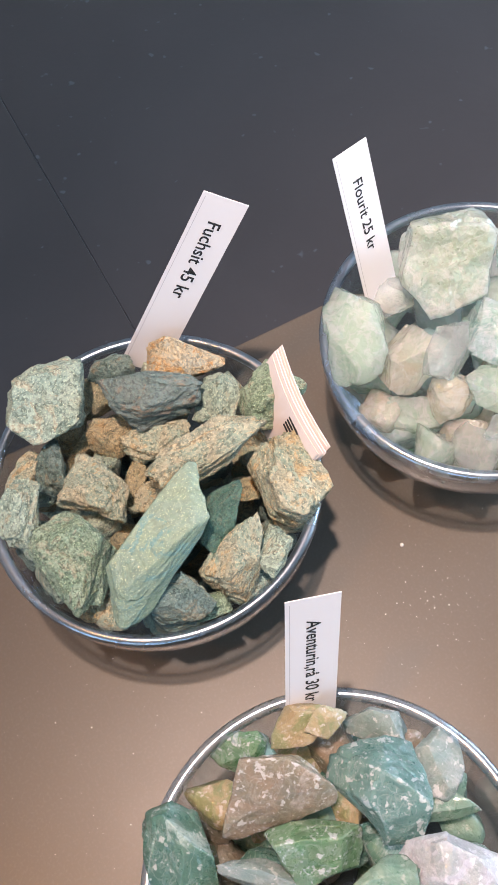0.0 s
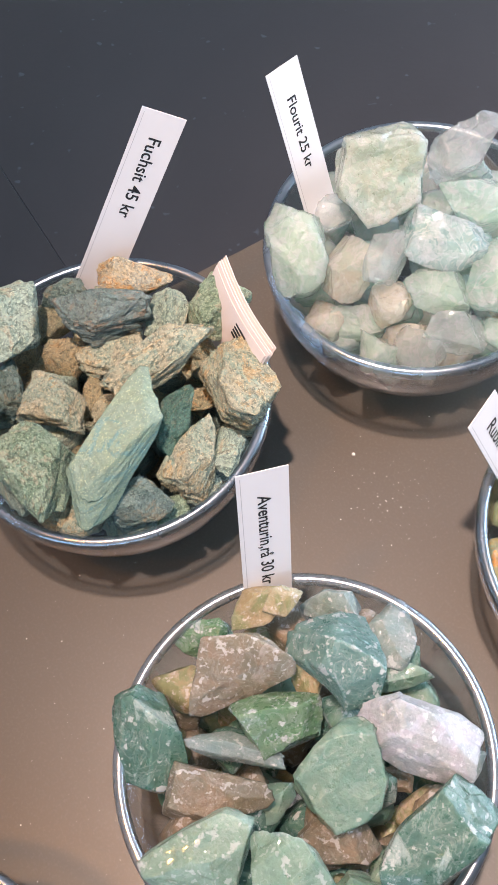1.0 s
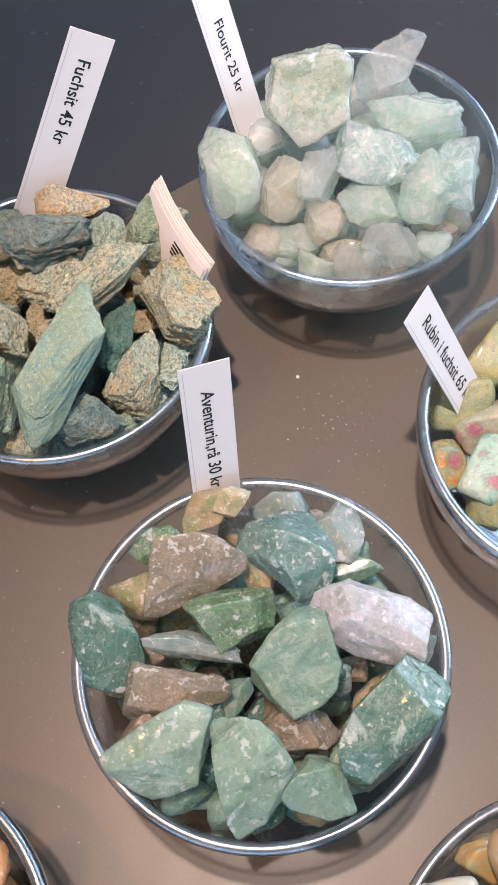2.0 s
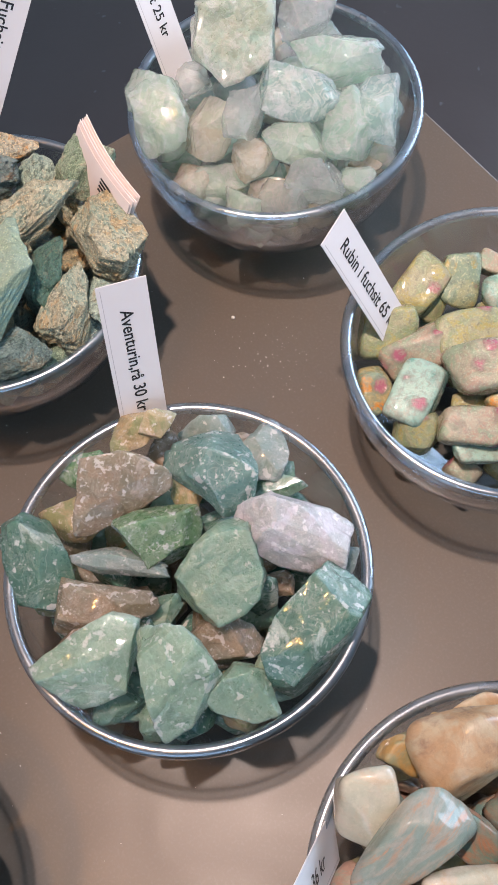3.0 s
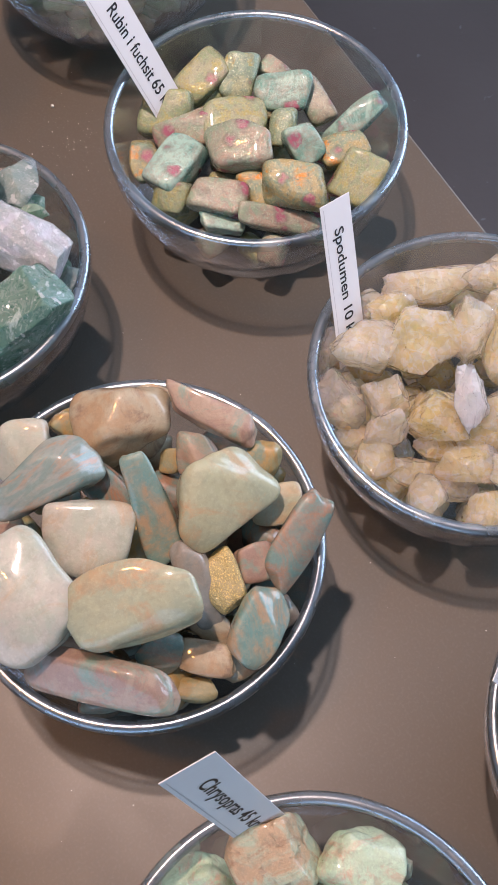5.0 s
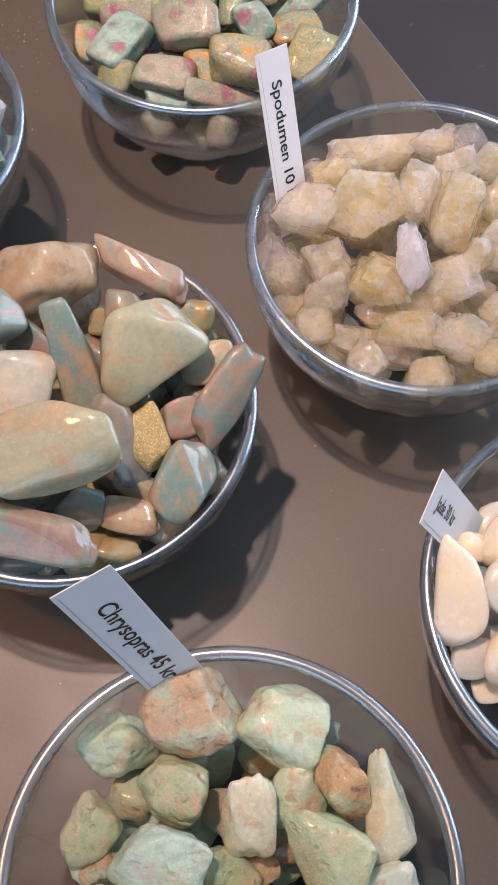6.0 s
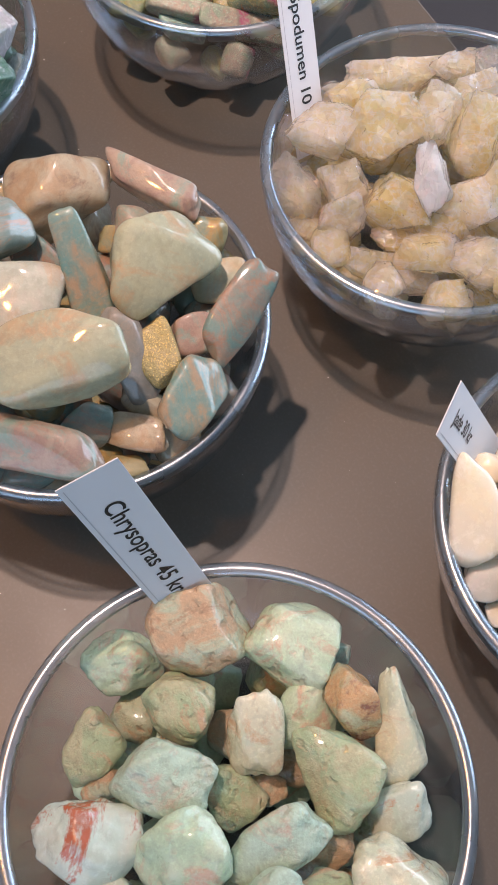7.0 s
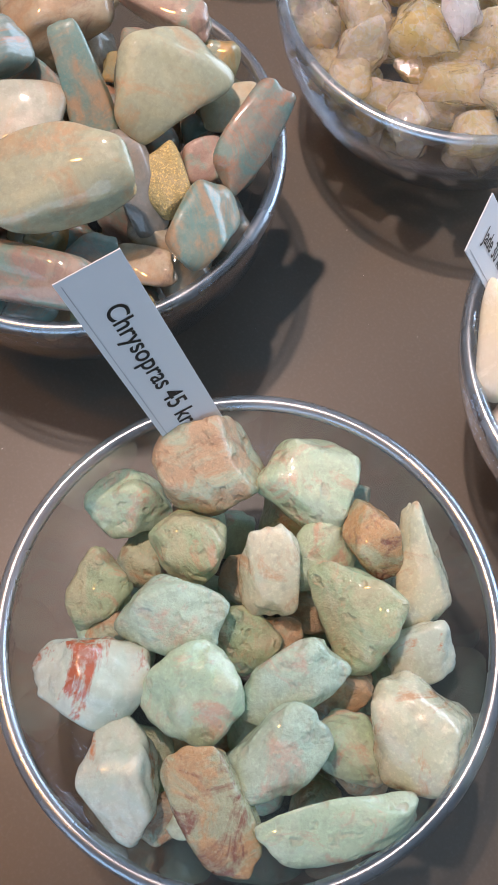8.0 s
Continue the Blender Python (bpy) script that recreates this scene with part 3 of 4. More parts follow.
# ---- stones ----
LABELS = {
    "fuc": ("fuchsite_stone", "rough sparkling fuchsite stone in a glass bowl", "stone", "fuchsite stones"),
    "flu": ("fluorite_piece", "rough translucent fluorite piece in a glass bowl", "stone", "fluorite pieces"),
    "ave": ("aventurine_stone", "rough aventurine stone with pale flecks in a glass bowl", "stone", "aventurine stones"),
    "rub": ("ruby_fuchsite_stone", "polished ruby in fuchsite stone in a glass bowl", "stone", "ruby in fuchsite stones"),
    "ama": ("amazonite_stone", "polished tumbled amazonite stone in a glass bowl", "stone", "amazonite stones"),
    "spo": ("spodumene_crystal", "clear yellowish spodumene crystal in a glass bowl", "crystal", "spodumene crystals"),
    "chr": ("chrysoprase_stone", "pale green pitted chrysoprase stone in a glass bowl", "stone", "chrysoprase stones"),
    "jad": ("jade_stone", "smooth cream jade stone in a glass bowl", "stone", "jade stones"),
    "cal": ("orange_stone", "smooth polished orange stone in a glass bowl", "stone", "orange stones"),
    "dar": ("dark_stone", "dark grey stone in a glass bowl", "stone", "dark stones"),
}
# on fluorite, bluish and peach-tinted stand for light put into the colour
COLOUR_WORDS = {
    "grey": "grey", "teal": "blue-green", "rust": "rust-stained", "slate": "dark slate-blue", "green": "green", "tan": "tan and green",
    "ochre": "ochre", "pale": "pale", "deep": "deep green", "frost": "large frosted", "clear": "clear white", "mint": "mint green",
    "blue": "bluish", "stain": "pale blue rust-stained", "peach": "peach-tinted", "smoky": "brown smoky", "lilac": "pale lilac", "mid": "mid green", "dark": "dark green",
    "olive": "olive", "cream": "cream", "pink": "pink-spotted", "purple": "purplish", "white": "white", "stick": "orange and teal",
    "gold": "golden", "honey": "honey-coloured", "brown": "brown-crusted", "moss": "mossy green", "aqua": "aqua", "ivory": "ivory",
    "dove": "dove grey", "orange": "orange",
}
# kind: (facets, sharpness, squareness, roundness, coarse relief, fine relief, level, fracture faces, their depth)
SHAPE = {
    "fuc": (9, 70, 0.35, 0.70, 0.06, 0.030, 6, 80, 0.085), "flu": (9, 110, 0.25, 0.74, 0.04, 0.010, 6, 30, 0.050), "ave": (7, 120, 0.2, 0.70, 0.04, 0.006, 6, 16, 0.030),
    "rub": (5, 9, 0.9, 0.72, 0.05, 0.0, 5, 0, 0), "ama": (6, 10, 0.45, 0.79, 0.07, 0.0, 5, 0, 0), "spo": (12, 120, 0.3, 0.72, 0.04, 0.012, 6, 40, 0.065),
    "chr": (6, 12, 0.25, 0.80, 0.09, 0.010, 5, 26, 0.012), "jad": (6, 8, 0.3, 0.88, 0.03, 0.0, 5, 0, 0), "cal": (6, 8, 0.3, 0.88, 0.03, 0.0, 5, 0, 0), "dar": (8, 24, 0.2, 0.8, 0.05, 0.01, 5, 20, 0.03),
}
SPHERES = {}


def sphere(level):
    if level not in SPHERES:
        bm = bmesh.new()
        bmesh.ops.create_icosphere(bm, subdivisions=level, radius=1)
        bm.verts.ensure_lookup_table()
        v = np.array([x.co[:] for x in bm.verts])
        f = np.array([[x.index for x in y.verts] for y in bm.faces])
        bm.free()
        SPHERES[level] = v / np.linalg.norm(v, axis=1)[:, None], f
    return SPHERES[level]


def lattice_noise(p, rng):
    """Smooth value noise on points p, for relief (numpy)."""
    grid = rng.uniform(-1, 1, (16, 16, 16))
    q = p % 16
    i = np.floor(q).astype(int)
    f = q - i
    f = f * f * (3 - 2 * f)
    out = 0
    for a in (0, 1):
        for b in (0, 1):
            for c in (0, 1):
                w = np.where(a, f[:, 0], 1 - f[:, 0]) * np.where(b, f[:, 1], 1 - f[:, 1]) * np.where(c, f[:, 2], 1 - f[:, 2])
                out = out + w * grid[(i[:, 0] + a) % 16, (i[:, 1] + b) % 16, (i[:, 2] + c) % 16]
    return out


def stone_mesh(kind, material, length, width, height, taper, seed, level=None, relief=1.0):
    facets, sharp, square, ball, coarse, fine, own, broken, depth = SHAPE[kind]
    fine, coarse = fine * relief, coarse * relief
    d, faces = sphere(level or own)
    rng = np.random.RandomState(seed)
    n = rng.normal(size=(facets, 3))
    n /= np.linalg.norm(n, axis=1)[:, None]
    off = rng.uniform(0.58, 0.92, facets)
    box_n = np.vstack([np.eye(3), -np.eye(3)]) + rng.normal(scale=0.32, size=(6, 3)) * (1.15 - square)
    box_n /= np.linalg.norm(box_n, axis=1)[:, None]
    box_off = rng.uniform(0.78, 0.95, 6)
    n, off = np.vstack([n, box_n]), np.concatenate([off + 0.25 * square, box_off])
    dot = np.maximum(d @ n.T, 1e-3)
    inv = dot / off
    # the body is the inside of all the cut planes, with rounded edges
    r = (np.sum(inv ** sharp, axis=1) + ball ** sharp) ** (-1.0 / sharp)
    p = d * r[:, None]
    shift = rng.uniform(0, 16, 3)
    layers = np.array((1.0, 1.0, 2.6)) if kind == "fuc" else np.ones(3)
    bumps = coarse * lattice_noise(p * 1.9 * layers + shift, rng) + coarse * (0.5 if fine else 0.12) * lattice_noise(p * 4.3 * layers + shift, rng)
    if fine:
        a = lattice_noise(p * 9.0 * layers + shift, rng)
        b = lattice_noise(p * 19.0 * layers + shift, rng)
        bumps = bumps + fine * (np.abs(a) * 1.4 - 0.5) + fine * 0.5 * b
    if broken:
        # fracture faces: each patch of the surface is a little plane with a height and a slope of its own
        seeds = rng.normal(size=(broken, 3))
        seeds /= np.linalg.norm(seeds, axis=1)[:, None]
        warped = d + 0.10 * np.stack([lattice_noise(d * 3.0 + shift + e, rng) for e in range(3)], axis=1)
        near = np.argmax((warped * layers) @ (seeds * layers).T - 0.5 * np.sum((seeds * layers) ** 2, axis=1), axis=1)
        rise, slope = rng.uniform(-0.5, 0.5, broken), rng.normal(scale=1.6, size=(broken, 3))
        bumps = bumps + depth * relief * (rise[near] + np.clip(np.sum(slope[near] * (d - seeds[near]), axis=1), -0.8, 0.8))
    p = p * (1 + bumps)[:, None]
    p = p - (p.max(0) + p.min(0)) / 2
    p = p / (p.max(0) - p.min(0))           # unit size along each axis
    k = 1 - taper * 2 * p[:, 0]
    p[:, 1] *= k
    p[:, 2] *= np.sqrt(np.maximum(k, 0.05))
    p[:, 1] += 0.05 * np.sin(3 * p[:, 0] + shift[0])
    p[:, :] /= (p.max(0) - p.min(0))
    p *= (length, width, height)
    me = bpy.data.meshes.new(LABELS[kind][0])
    me.from_pydata(p.tolist(), [], faces.tolist())
    me.materials.append(material)
    me.polygons.foreach_set("use_smooth", [True] * len(faces))
    return me


def stone(kind, tone, x, y, z, length, width, height, turn, tilt, roll, taper, seed, level=None):
    """One stone. Place from its bowl's middle and size in millimetres; turn about its face, which leans to the front."""
    s = 0.001
    name, label, category, group = LABELS[kind]
    ob = new(name, stone_mesh(kind, TONES[kind, tone], length * s, width * s, height * s, taper, seed + 100 * len(name), level,
                               0.35 if (kind, tone) == ("fuc", "pale") else 1.0))
    bx, by = BOWLS[kind]
    ob.matrix_world = pose(bx + x * s, by + y * s, z * s, 25 + tilt, roll, 0) @ pose(0, 0, 0, 0, 0, turn)
    return tagged(ob, COLOUR_WORDS[tone] + " " + label, category, group)


# fuchsite
stone("fuc", "grey", -38.1, 25.7, 67.8, 35.1, 27.9, 17.3, 31, -6, 1, 0, 0)
stone("fuc", "teal", -20.0, 44.7, 59.7, 19.5, 10.5, 6.5, 11, -3, 2, 0, 1)
stone("fuc", "rust", 9.1, 43.8, 68.2, 31.2, 17.0, 10.6, -19, 3, -10, 0.2, 2)
stone("fuc", "slate", -0.8, 24.9, 75.2, 38.2, 21.4, 13.3, 9, -12, 8, 0.1, 3)
stone("fuc", "grey", 21.9, 28.3, 66.2, 20.9, 16.8, 10.4, 81, -6, -6, 0, 4)
stone("fuc", "green", 41.1, 28.3, 70.2, 23.8, 20.9, 13.0, 61, 12, -1, 0, 5)
stone("fuc", "tan", 20.9, 3.8, 75.9, 45.5, 17.4, 10.8, 34, 8, -1, 0.1, 6)
stone("fuc", "tan", 1.2, 12.9, 62.3, 26.3, 16.1, 10.0, 11, 3, -8, 0.1, 7)
stone("fuc", "ochre", -18.5, 18.4, 56.1, 17.9, 17.1, 10.6, 1, 3, 9, 0, 8)
stone("fuc", "tan", -18.6, -7.6, 65.0, 26.6, 21.6, 13.4, -19, 1, 6, 0.1, 9)
stone("fuc", "teal", -37.8, 3.1, 58.9, 24.2, 13.5, 8.3, 81, 4, -10, 0, 10)
stone("fuc", "tan", -48.2, 2.3, 55.7, 20.0, 10.2, 6.3, 61, 6, 2, 0, 11)
stone("fuc", "grey", -45.3, -16.2, 62.1, 27.8, 17.0, 10.5, 71, -5, -11, 0, 12)
stone("fuc", "green", -23.6, -34.3, 67.5, 34.6, 31.5, 19.5, -39, 9, -1, 0, 13)
stone("fuc", "pale", 7.1, -32.8, 78.8, 59.4, 21.8, 13.5, 58, 5, 9, 0.15, 14)
stone("fuc", "deep", 26.1, -18.0, 68.9, 29.0, 13.1, 8.1, 76, 5, 10, 0, 15)
stone("fuc", "tan", 48.6, -3.6, 68.0, 32.3, 25.1, 15.5, -59, -3, 7, 0, 16)
stone("fuc", "ochre", 33.1, 1.2, 49.6, 13.3, 10.2, 6.3, 1, -1, 10, 0, 17)
stone("fuc", "tan", 33.0, -29.5, 63.1, 34.0, 20.0, 12.4, 56, 9, -10, 0.1, 18)
stone("fuc", "grey", 43.2, -27.4, 63.2, 16.6, 11.6, 7.2, 61, -9, -7, 0, 19)
stone("fuc", "teal", 11.5, -44.9, 59.6, 23.0, 17.8, 11.0, 31, 11, -2, 0.1, 20)
stone("fuc", "ochre", -17.9, -45.9, 51.4, 14.8, 10.8, 6.7, 21, 3, -5, 0, 21)
stone("fuc", "green", 21.3, -43.7, 49.6, 16.9, 9.7, 6.0, 11, 0, -3, 0, 22)
stone("fuc", "ochre", -7.7, -1.4, 56.0, 19.8, 8.5, 5.3, 81, -4, 2, 0, 23)
stone("fuc", "tan", 50.2, -12.7, 52.0, 16.3, 8.4, 5.2, 1, 2, 10, 0, 24)
stone("fuc", "teal", 37.6, -34.9, 49.8, 16.0, 9.1, 5.7, 36, 4, 10, 0, 25)
stone("fuc", "tan", 0.3, -6.0, 54.8, 15.3, 13.4, 8.3, 1, 9, 12, 0, 26)

# fluorite
stone("flu", "frost", -11.4, 20.4, 73.3, 39.5, 37.4, 28.1, 17, 4, -8, 0.1, 0)
stone("flu", "pale", -48.2, -8.1, 70.3, 36.3, 23.1, 17.3, -78, 9, 11, 0.15, 1)
stone("flu", "clear", 20.1, 30.1, 77.3, 33.7, 20.8, 15.6, 22, 10, 2, -0.1, 2)
stone("flu", "mint", 26.6, 7.1, 71.1, 37.9, 20.6, 15.4, -8, 5, -7, 0.1, 3)
stone("flu", "blue", 8.4, -8.0, 70.4, 34.4, 23.0, 17.3, -13, 8, 2, 0.1, 4)
stone("flu", "peach", -27.9, -13.6, 61.0, 25.4, 20.0, 15.0, 57, -5, -10, 0, 5)
stone("flu", "clear", -13.2, -12.0, 67.7, 23.9, 17.4, 13.1, 77, 8, 12, 0.1, 6)
stone("flu", "pale", 4.3, -25.9, 61.0, 25.4, 19.7, 14.8, 7, -10, 7, 0, 7)
stone("flu", "mint", 28.0, -19.8, 62.5, 29.5, 22.0, 16.5, 72, -2, -8, 0.1, 8)
stone("flu", "blue", 39.5, -16.2, 66.9, 29.4, 20.7, 15.5, 77, -5, 6, 0, 9)
stone("flu", "peach", -12.2, -25.5, 55.2, 20.3, 18.8, 14.1, -3, 9, -11, 0, 10)
stone("flu", "pale", -28.0, -29.9, 48.2, 26.9, 14.8, 11.1, -3, 3, -11, 0, 11)
stone("flu", "peach", -7.4, -37.2, 46.4, 22.1, 13.8, 10.3, -3, 5, -4, 0, 12)
stone("flu", "clear", 11.2, -41.0, 55.5, 26.7, 17.5, 13.2, 2, 9, 12, 0, 13)
stone("flu", "pale", -39.1, -13.7, 49.7, 19.0, 16.9, 12.7, -3, 0, 12, 0, 14)
stone("flu", "clear", -32.5, 14.2, 60.3, 16.7, 15.6, 11.7, -3, -5, -10, 0, 15)
stone("flu", "mint", 25.3, 30.5, 61.4, 14.5, 11.1, 8.3, -3, 2, -11, 0, 16)
stone("flu", "peach", 36.9, -25.3, 46.8, 20.0, 12.5, 9.4, 27, -7, -2, 0, 17)

# aventurine
stone("ave", "smoky", -21.8, 27.4, 68.0, 38.9, 26.2, 15.7, 29, 3, -8, -0.1, 0)
stone("ave", "teal", 13.3, 27.0, 71.2, 31.8, 29.4, 17.6, -76, -11, 9, 0.5, 1)
stone("ave", "green", -5.9, 11.8, 64.2, 26.6, 24.6, 14.7, 34, -4, 11, 0, 2)
stone("ave", "lilac", 35.4, 3.1, 70.7, 39.8, 22.6, 13.6, -28, 10, -3, -0.1, 3)
stone("ave", "mid", 12.3, -6.4, 65.2, 32.2, 28.3, 17.0, 29, -1, 0, 0, 4)
stone("ave", "dark", 37.5, -28.4, 65.2, 44.6, 27.8, 16.7, 59, 3, 2, 0, 5)
stone("ave", "pale", -30.7, -28.9, 63.8, 37.0, 24.6, 15.4, 24, 1, 3, 0.1, 6)
stone("ave", "pale", -4.9, -36.4, 68.6, 34.0, 26.0, 16.2, -68, 11, 0, -0.45, 7)
stone("ave", "smoky", 9.6, -25.2, 53.7, 27.6, 17.8, 10.7, -6, -2, 5, 0, 8)
stone("ave", "smoky", -28.0, -10.6, 61.4, 36.0, 19.3, 11.6, 4, -6, -5, 0.4, 9)
stone("ave", "grey", -21.4, 2.5, 63.8, 33.2, 9.4, 5.7, -16, 11, 1, 0.15, 10)
stone("ave", "dark", -48.7, 7.6, 60.6, 34.5, 23.3, 14.0, -84, 1, -12, 0.1, 11)
stone("ave", "mid", 14.3, -44.3, 57.0, 21.7, 20.2, 12.1, -46, -2, 2, 0.1, 12)
stone("ave", "grey", 30.2, 38.9, 57.7, 23.5, 18.7, 11.2, 69, -12, 3, 0.1, 13)
stone("ave", "grey", 10.6, 49.0, 59.5, 20.7, 11.0, 6.6, -16, 3, -11, 0, 14)
stone("ave", "mid", 31.8, 25.5, 55.8, 22.8, 9.5, 5.7, 4, 3, -1, 0, 15)
stone("ave", "ochre", -13.2, 46.7, 69.2, 21.1, 12.7, 7.6, 19, 4, -4, 0, 16)
stone("ave", "green", -31.2, 39.9, 54.2, 17.6, 16.9, 10.1, 39, 5, 6, 0, 17)
stone("ave", "mid", -13.6, -12.6, 51.0, 21.9, 12.4, 7.4, 14, -11, -11, 0, 18)
stone("ave", "ochre", 3.0, 25.3, 63.1, 24.2, 12.6, 7.5, -76, 4, 11, 0, 19)
stone("ave", "dark", 9.8, 15.8, 51.0, 18.6, 12.8, 7.7, 24, -6, -1, 0, 20)
stone("ave", "pale", 23.0, -36.8, 57.2, 17.2, 11.4, 6.8, 44, 2, -4, 0, 21)
stone("ave", "ochre", -23.3, 18.0, 43.5, 11.4, 10.6, 6.3, -6, -3, -4, 0, 22)
stone("ave", "mid", -26.7, -40.2, 43.5, 18.3, 10.2, 6.1, 4, -3, 2, 0, 23)
stone("ave", "grey", 51.7, -3.9, 54.4, 14.2, 6.8, 4.1, 54, -5, -3, 0, 24)
stone("ave", "smoky", 28.8, -5.1, 45.8, 12.0, 9.0, 5.4, -6, 7, -11, 0, 25)
stone("ave", "ochre", -5.8, 47.3, 71.7, 12.4, 10.2, 6.1, 64, 2, 6, 0, 26)

# ruby-in-fuchsite
stone("rub", "olive", -23.4, 41.7, 40.1, 26.9, 17.2, 12.9, 40, -5, -7, 0, 0)
stone("rub", "cream", -7.0, 41.3, 40.4, 22.5, 16.2, 12.1, 80, 7, -6, 0, 1)
stone("rub", "pink", 7.9, 49.0, 37.7, 15.1, 10.1, 7.6, -25, -8, -2, 0, 2)
stone("rub", "teal", 12.0, 31.8, 42.1, 25.8, 17.0, 12.7, -5, 5, -10, 0, 3)
stone("rub", "pink", 25.4, 31.4, 39.0, 23.4, 13.0, 9.7, -65, -4, -4, 0, 4)
stone("rub", "olive", -38.1, 24.2, 37.8, 23.2, 22.6, 17.0, -10, 8, -1, 0, 5)
stone("rub", "pink", -29.8, 13.5, 38.0, 28.0, 16.8, 12.6, 15, 9, -8, 0, 6)
stone("rub", "olive", -9.1, 17.0, 42.1, 27.9, 16.7, 12.6, 10, -4, 4, 0, 7)
stone("rub", "peach", 2.9, 26.6, 37.5, 11.5, 10.9, 8.2, 0, 9, -1, 0, 8)
stone("rub", "pink", -6.9, -0.2, 44.6, 28.6, 22.7, 17.0, 8, -7, -9, 0, 9)
stone("rub", "cream", 11.9, 14.1, 41.1, 17.5, 12.2, 9.2, 85, 1, -7, 0, 10)
stone("rub", "teal", 20.4, 4.0, 42.4, 17.7, 15.0, 11.3, -60, 7, 8, 0, 11)
stone("rub", "teal", -33.4, -4.3, 39.4, 27.4, 19.0, 14.2, 50, -8, -5, 0, 12)
stone("rub", "peach", -46.2, 0.9, 35.0, 18.5, 12.7, 9.5, -80, 7, 3, 0, 13)
stone("rub", "teal", 42.1, 17.3, 41.3, 31.3, 11.7, 8.8, 35, 7, -4, 0, 14)
stone("rub", "peach", 36.7, 4.6, 38.4, 21.8, 15.2, 11.4, 20, -9, -5, 0, 15)
stone("rub", "olive", 41.9, -9.7, 37.9, 23.9, 20.9, 15.7, 55, 7, -5, 0, 16)
stone("rub", "peach", 16.2, -19.0, 43.1, 28.2, 20.0, 15.0, -5, -4, -2, 0, 17)
stone("rub", "pink", -15.1, -20.9, 38.0, 25.7, 16.3, 12.2, -15, -2, -2, 0.1, 18)
stone("rub", "olive", -34.4, -16.8, 34.3, 16.7, 15.0, 11.2, -20, 10, -8, 0, 19)
stone("rub", "teal", -13.9, -28.3, 31.6, 19.6, 9.5, 7.1, 0, -12, 11, 0, 20)
stone("rub", "pink", 10.0, -27.9, 33.3, 36.1, 10.9, 8.2, -5, 9, 12, 0, 21)
stone("rub", "peach", -0.1, -15.3, 37.2, 17.6, 11.5, 8.6, -60, -2, 11, 0, 22)
stone("rub", "olive", -19.2, 36.3, 35.5, 16.0, 11.1, 8.3, 60, 10, -7, 0, 23)
stone("rub", "olive", -12.4, -9.2, 31.3, 16.0, 11.2, 8.4, 0, 6, 8, 0, 24)

# amazonite
stone("ama", "pink", -7.5, 37.6, 69.4, 34.6, 28.4, 17.0, 9, 4, 0, 0.1, 0)
stone("ama", "purple", 22.2, 41.6, 73.2, 36.4, 12.2, 7.3, -31, -5, -4, -0.1, 61)
stone("ama", "white", -39.4, 28.4, 69.0, 23.3, 21.4, 12.8, 19, -7, -10, 0, 66)
stone("ama", "teal", -30.0, 14.7, 75.1, 37.8, 20.7, 12.4, 34, 2, -5, -0.1, 3)
stone("ama", "deep", -10.8, 16.6, 62.6, 18.9, 14.1, 8.5, -41, 7, -11, 0, 4)
stone("ama", "stick", 4.0, 6.3, 74.8, 38.2, 13.5, 8.1, -69, 10, 5, -0.05, 5)
stone("ama", "cream", 24.7, 10.2, 74.7, 34.7, 30.7, 18.4, 61, 10, 10, -0.15, 67)
stone("ama", "white", -16.1, -2.7, 71.7, 29.4, 25.9, 15.5, -11, 10, 2, 0, 7)
stone("ama", "white", -31.8, -22.6, 76.3, 40.7, 31.4, 18.8, -63, -12, 6, -0.15, 64)
stone("ama", "cream", 1.7, -26.4, 79.7, 41.5, 25.5, 15.3, 11, -8, -5, 0.2, 9)
stone("ama", "tan", -26.0, 41.3, 61.1, 15.6, 12.6, 7.6, -21, 4, 1, 0, 10)
stone("ama", "purple", 18.4, 30.0, 62.2, 16.5, 16.0, 9.6, -1, -2, 11, 0, 11)
stone("ama", "tan", 39.2, 28.3, 63.2, 14.9, 12.0, 7.2, 69, 3, -4, 0, 12)
stone("ama", "cream", 43.9, 14.1, 60.6, 17.8, 14.2, 8.5, 9, -6, 9, 0, 13)
stone("ama", "deep", 51.1, -2.0, 68.5, 35.2, 14.7, 8.8, 69, -1, 7, 0, 14)
stone("ama", "gold", 27.0, -13.9, 63.9, 20.7, 12.8, 7.7, -71, -4, -7, 0, 15)
stone("ama", "purple", 37.9, -7.7, 63.6, 14.9, 14.1, 8.4, -1, 1, 8, 0, 16)
stone("ama", "stick", 39.3, -28.5, 64.6, 25.6, 18.0, 10.8, 54, -8, 7, 0, 17)
stone("ama", "grey", 19.9, -14.7, 64.1, 31.4, 11.7, 7.0, -66, 10, 7, 0, 18)
stone("ama", "purple", -8.7, -45.8, 65.9, 49.1, 16.4, 9.9, -15, 8, -12, 0, 73)
stone("ama", "deep", 8.1, -34.7, 56.6, 16.5, 13.8, 8.3, 39, 3, 9, 0, 20)
stone("ama", "pink", 22.5, -36.4, 55.1, 19.9, 11.6, 7.0, -16, -11, -5, 0, 21)
stone("ama", "tan", 17.6, -45.2, 49.9, 17.0, 8.3, 5.0, -1, -6, 1, 0, 22)
stone("ama", "pink", 23.4, -26.6, 53.5, 15.8, 9.9, 6.0, -21, -2, -1, 0, 23)
stone("ama", "tan", 10.0, 30.8, 57.9, 11.6, 8.9, 5.4, -1, 7, -12, 0, 24)
stone("ama", "tan", -0.6, 2.9, 54.2, 23.2, 15.8, 9.5, 49, -11, -9, 0, 25)
